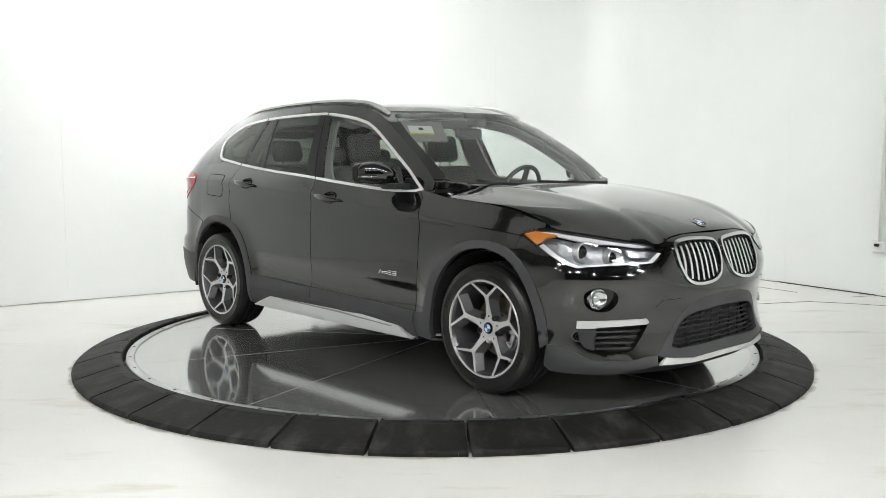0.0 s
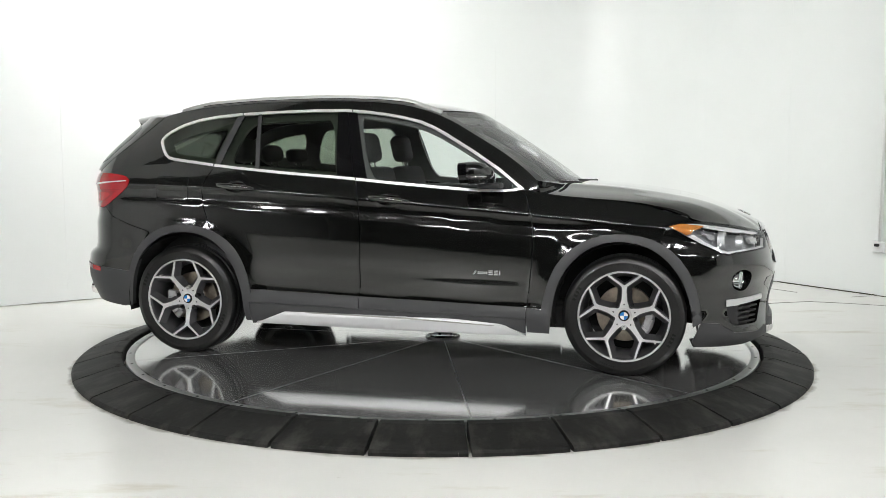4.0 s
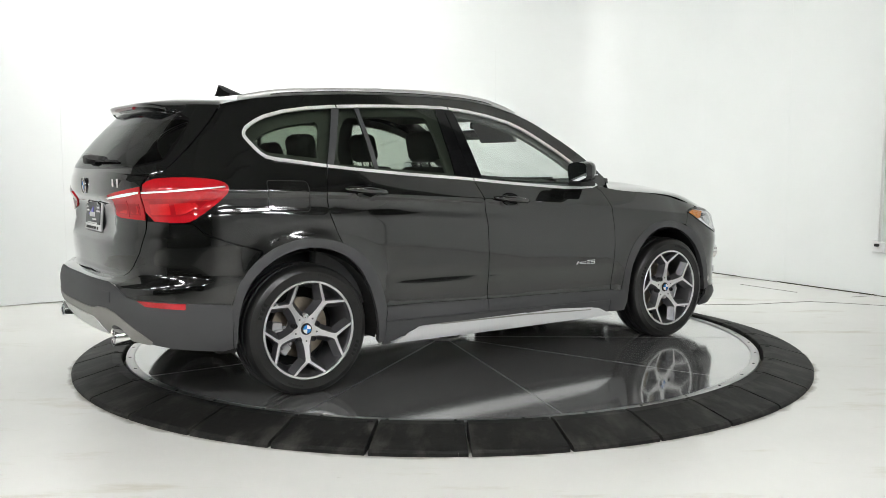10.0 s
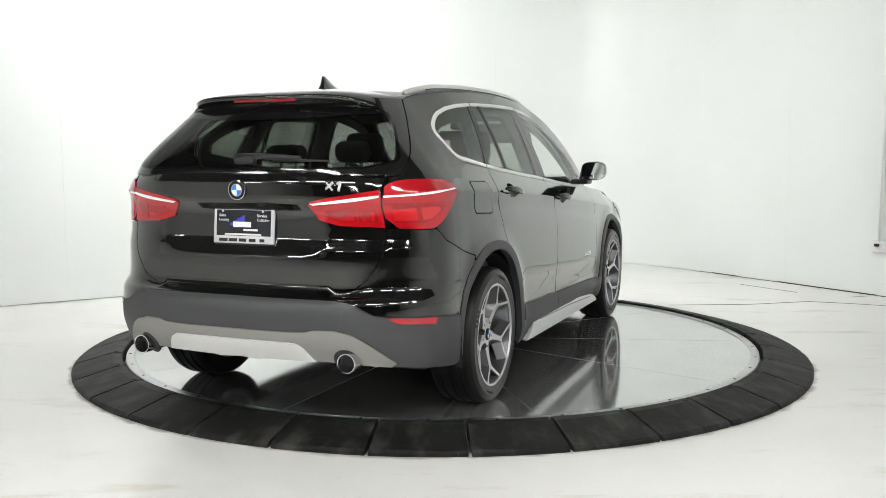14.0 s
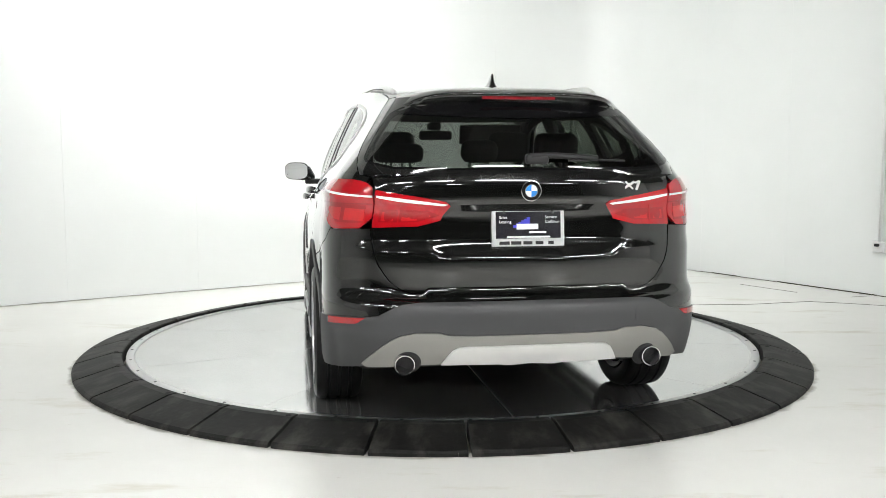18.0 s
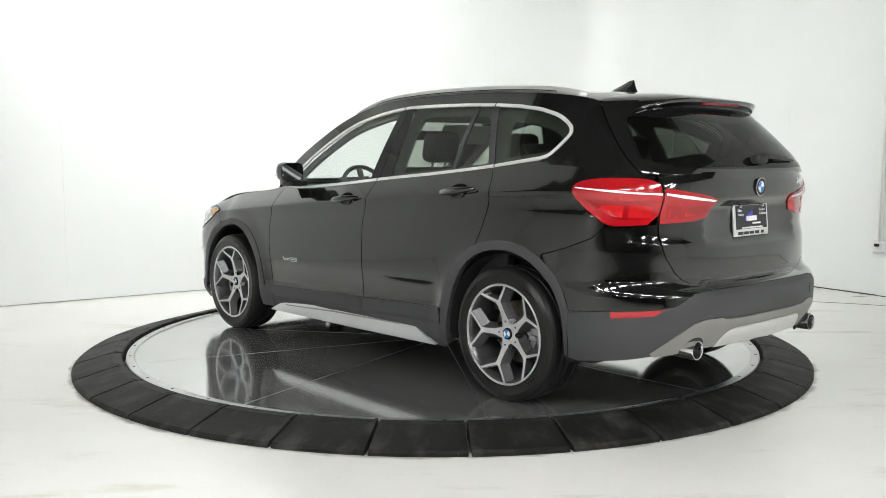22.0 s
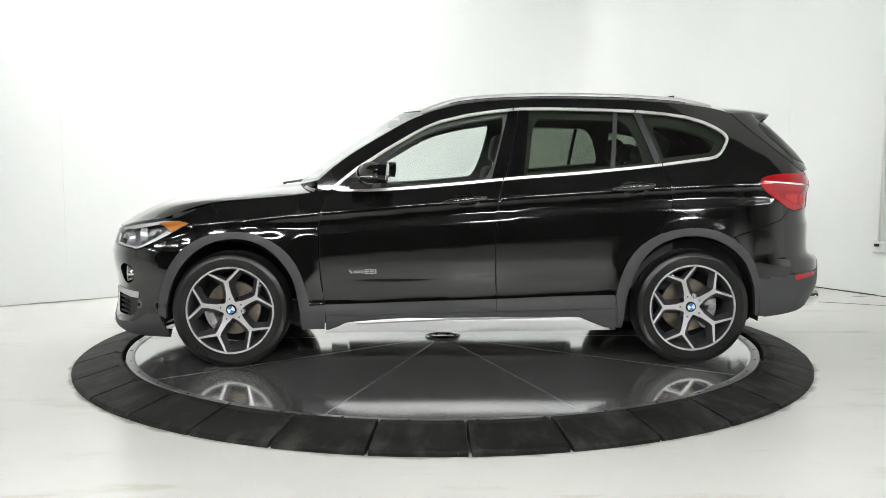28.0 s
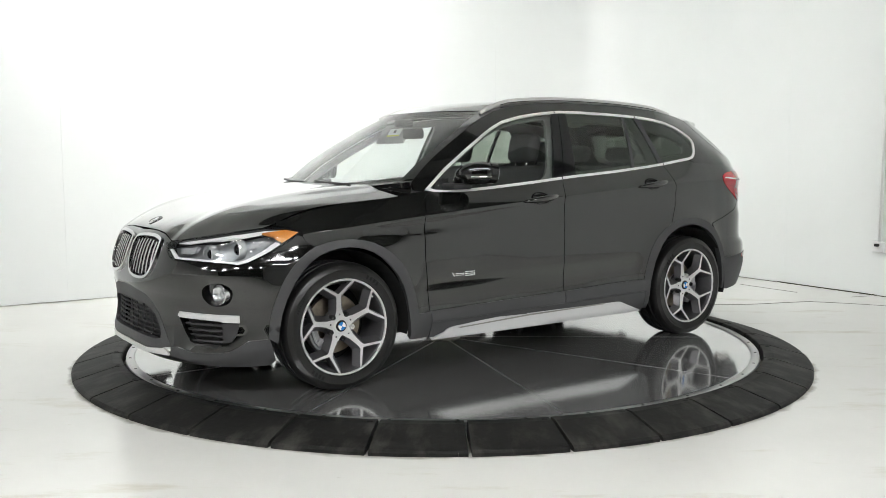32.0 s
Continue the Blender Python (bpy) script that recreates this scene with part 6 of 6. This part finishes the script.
        part("mirror_bezel", moved(oval_plate(0.157, 0.116, 0.045), Matrix.Translation((0.4295, k * 0.948, 1.118)) @ Matrix.Rotation(radians(-4 * k), 4, "Z") @ Matrix.Rotation(radians(-5), 4, "Y")), GLOSS_BLACK, mr)
        part("mirror_arm", boxed(0, 0, 0, 0.13, 0.12, 0.035, 0.012, Matrix.Translation((0.58, k * 0.83, 1.045)), True), DARK, mr)
        part("mirror_strip", tube([(0.43, k * 1.013, 1.098), (0.48, k * 1.016, 1.10), (0.54, k * 1.000, 1.10), (0.58, k * 0.965, 1.098)], 0.006, 6), CHROME, mr)
        part("window_corner", boxed(0, 0, 0, 0.10, 0.02, 0.07, 0.006, Matrix.Translation((0.645, k * 0.762, 1.055))), DARK, mr)

    # cowl between bonnet and windscreen, and wipers
    def cowl_strip(v0, v1, lift, n=14):
        bm = bmesh.new()
        rows = []
        for i in range(n + 1):
            v = v0 + (v1 - v0) * i / n
            p, q = Vector(bonnet(0.03, v)), Vector(screen(0.03, v))
            p.z, q.z = p.z - 0.008 + lift, q.z - 0.003 + lift
            rows.append([bm.verts.new(p), bm.verts.new(p.lerp(q, 0.5) - Vector((0, 0, 0.008 - lift * 2))), bm.verts.new(q)])
        for p, q in zip(rows, rows[1:]):
            for k in range(2):
                bm.faces.new((p[k], p[k + 1], q[k + 1], q[k])).smooth = True
        bmesh.ops.recalc_face_normals(bm, faces=bm.faces)
        return bm
    part("cowl", cowl_strip(-0.85, 0.85, 0.0, 34), DARK, car, "black plastic cowl under the windscreen")
    for k in (-1, 1):
        part("cowl_corner", cowl_strip(0.84 * k, 0.998 * k, 0.007), PAINT, car)
    for y0, y1, x0 in ((-0.1, -0.62, 1.03), (0.48, -0.08, 1.05)):
        wp = part("front_wiper", tube([(x0 + 0.02, y0, 1.054), (x0 - 0.01, (y0 + y1) / 2, 1.058), (x0 - 0.05 - 0.05 * abs(y1), y1, 1.066)], 0.010, 8, 0.7), DARK, car, "black windscreen wiper")
    # inside
    part("floor_pan", boxed(-0.1, 0, 0.30, 3.3, 1.40, 0.16, 0.03), UNDER, car)
    part("underbody", boxed(0.0, 0, 0.285, 3.5, 1.0, 0.08, 0.03), UNDER, car)
    for x in (-1.335, 1.335):
        for k in (-1, 1):
            bm = bmesh.new()
            ring0 = []
            n = 24
            prev = None
            for i in range(n + 1):
                a = radians(-12 + 204 * i / n)
                r = 0.398
                c = (x + r * math.cos(a), 0.335 + r * math.sin(a))
                row = [bm.verts.new((c[0], k * 0.872, c[1])), bm.verts.new((c[0], k * 0.55, c[1])), bm.verts.new((x, k * 0.55, 0.3))]
                if prev:
                    bm.faces.new((prev[0], prev[1], row[1], row[0]))
                    bm.faces.new((prev[1], prev[2], row[1]) if i else None)
                prev = row
            part("wheel_arch_liner", bm, UNDER, car)
    for k in (-1, 1):
        part("door_lining", boxed(-0.2, k * 0.735, 0.72, 2.1, 0.06, 0.60, 0.02), DASH, car)
        part("boot_lining", boxed(-1.55, k * 0.62, 0.80, 0.7, 0.05, 0.66, 0.02), DASH, car)
        part("axle", tube([(-1.335, 0, 0.30), (-1.335, k * 0.72, 0.33)], 0.03), UNDER, car)
        part("axle", tube([(1.335, 0, 0.30), (1.335, k * 0.72, 0.33)], 0.03), UNDER, car)
    part("boot_floor", boxed(-1.65, 0, 0.66, 0.8, 1.2, 0.06, 0.01), DASH, car)
    part("tailgate_lining", boxed(-2.05, 0, 0.85, 0.04, 1.1, 0.5, 0.02), DASH, car)
    part("engine_bay", boxed(1.45, 0, 0.60, 1.0, 1.0, 0.5, 0.05), UNDER, car)
    part("bulkhead", boxed(0.92, 0, 0.72, 0.10, 1.40, 0.55, 0.03), UNDER, car)
    part("dashboard", boxed(0.70, 0, 0.93, 0.42, 1.38, 0.20, 0.07, None, True), DASH, car, "dark grey dashboard")
    lining = [(x, i / 10 - 1) for i, x in enumerate(cowl)] + [(-1.6, 1.0), (-1.6, 0), (-1.6, -1.0)]
    skin("roof_lining", roof, lining, LINING, car, "grey cloth roof lining", off=-0.04, step=0.1, depth=0.004)
    m = Matrix.Translation((0.44, 0.37, 0.98)) @ Matrix.Rotation(radians(-68), 4, "Y")
    wheel_bm = bmesh.new()
    rows = []
    for i in range(40):
        a = 2 * math.pi * i / 40
        rows.append([wheel_bm.verts.new(((0.18 + 0.015 * math.cos(b)) * math.cos(a), (0.18 + 0.015 * math.cos(b)) * math.sin(a), 0.015 * math.sin(b))) for b in [2 * math.pi * j / 8 for j in range(8)]])
    for i in range(40):
        p, q = rows[i], rows[(i + 1) % 40]
        for j in range(8):
            wheel_bm.faces.new((p[j], p[(j + 1) % 8], q[(j + 1) % 8], q[j]))
    for f in wheel_bm.faces:
        f.smooth = True
    sw = part("steering_wheel", moved(wheel_bm, m), DASH, car, "dark leather steering wheel")
    part("steering_boss", boxed(0, 0, -0.01, 0.14, 0.16, 0.05, 0.02, m, True), DASH, sw)
    for a in (0, 90, 180):
        part("steering_spoke", boxed(0, 0.11, -0.005, 0.04, 0.12, 0.02, 0.005, m @ Matrix.Rotation(radians(a + 90), 4, "Z")), DASH, sw)
    im = part("interior_mirror", boxed(0.33, 0, 1.36, 0.03, 0.23, 0.065, 0.02, None, True), DARK, car, "dark interior mirror")
    part("mirror_base", boxed(0.40, 0, 1.425, 0.10, 0.09, 0.05, 0.015, None, True), DARK, im)
    for y in (-0.36, 0.36):
        seat_at(car, "front_seat", 0.02, y, 0.54, "dark cloth front seat", (0.0,))
    seat_at(car, "rear_bench", -0.82, 0.0, 1.26, "dark cloth rear bench with three headrests", (-0.42, 0.0, 0.42))

    for x in (-1.335, 1.335):
        for flip in (False, True):
            turn = {(-1.335, False): 180, (1.335, False): 0, (-1.335, True): 198, (1.335, True): 280}[(x, flip)]
            build_wheel(car, x, flip, turn)
    return car


def skin_mesh(poly, off, flip):
    """The back of a recess: an outline on the body, set inwards."""
    co, tris = fill(inset(poly, -0.01), 0.05)
    both = [surface_point(lower, p, q, off, bool(flip)) for p, q in co]
    verts, normals = [b[0] for b in both], [b[1] for b in both]
    faces = []
    for f in tris:
        a, b, c = (verts[i] for i in f[:3])
        faces.append(tuple(f[::-1]) if (b - a).cross(c - a).dot(normals[f[0]]) < 0 else tuple(f))
    return mesh_of("recess", verts, faces)


def seat_at(car, name, x, y, wide, label, rests):
    base = Matrix.Translation((x, y, 0.0))
    cushion = part(name, boxed(0.06, 0, 0.55, 0.54, wide, 0.20, 0.06, base, True), SEAT, car, label)
    m = base @ Matrix.Translation((-0.18, 0, 0.60)) @ Matrix.Rotation(radians(-12), 4, "Y")
    part("backrest", boxed(0, 0, 0.26, 0.13, wide, 0.60, 0.055, m, True), SEAT, cushion)
    for dy in rests:
        tall = 0.19 if wide < 1 else (0.12 if dy == 0 else (0.16 if dy < 0 else 0.10))
        part("headrest", boxed(0, dy, 0.59 + tall / 2, 0.10, 0.25 if wide < 1 else (0.20 if dy == 0 else 0.24), tall, min(0.045, tall * 0.4), m, True), SEAT, cushion)
        for e in (-0.05, 0.05):
            part("headrest_post", moved(tube([(0, dy + e, 0.52), (0, dy + e, 0.64)], 0.007), m), CHROME, cushion)


build_room()
build_lamps()
build_ramp()
turntable = build_turntable()
car = build_car()


def motions():
    """The turntable turns, and the car with it."""
    times = [2.0 * i for i in range(17)]
    spin = lambda t: Matrix.Rotation(radians(table_angle(t)), 4, "Z")
    walk(turntable, [(t, Matrix.Translation((0, 0, DISC_Z)) @ spin(t)) for t in times])
    walk(car, [(t, spin(t) @ Matrix.Translation((-0.0915, 0.0093, DISC_Z))) for t in times])


motions()
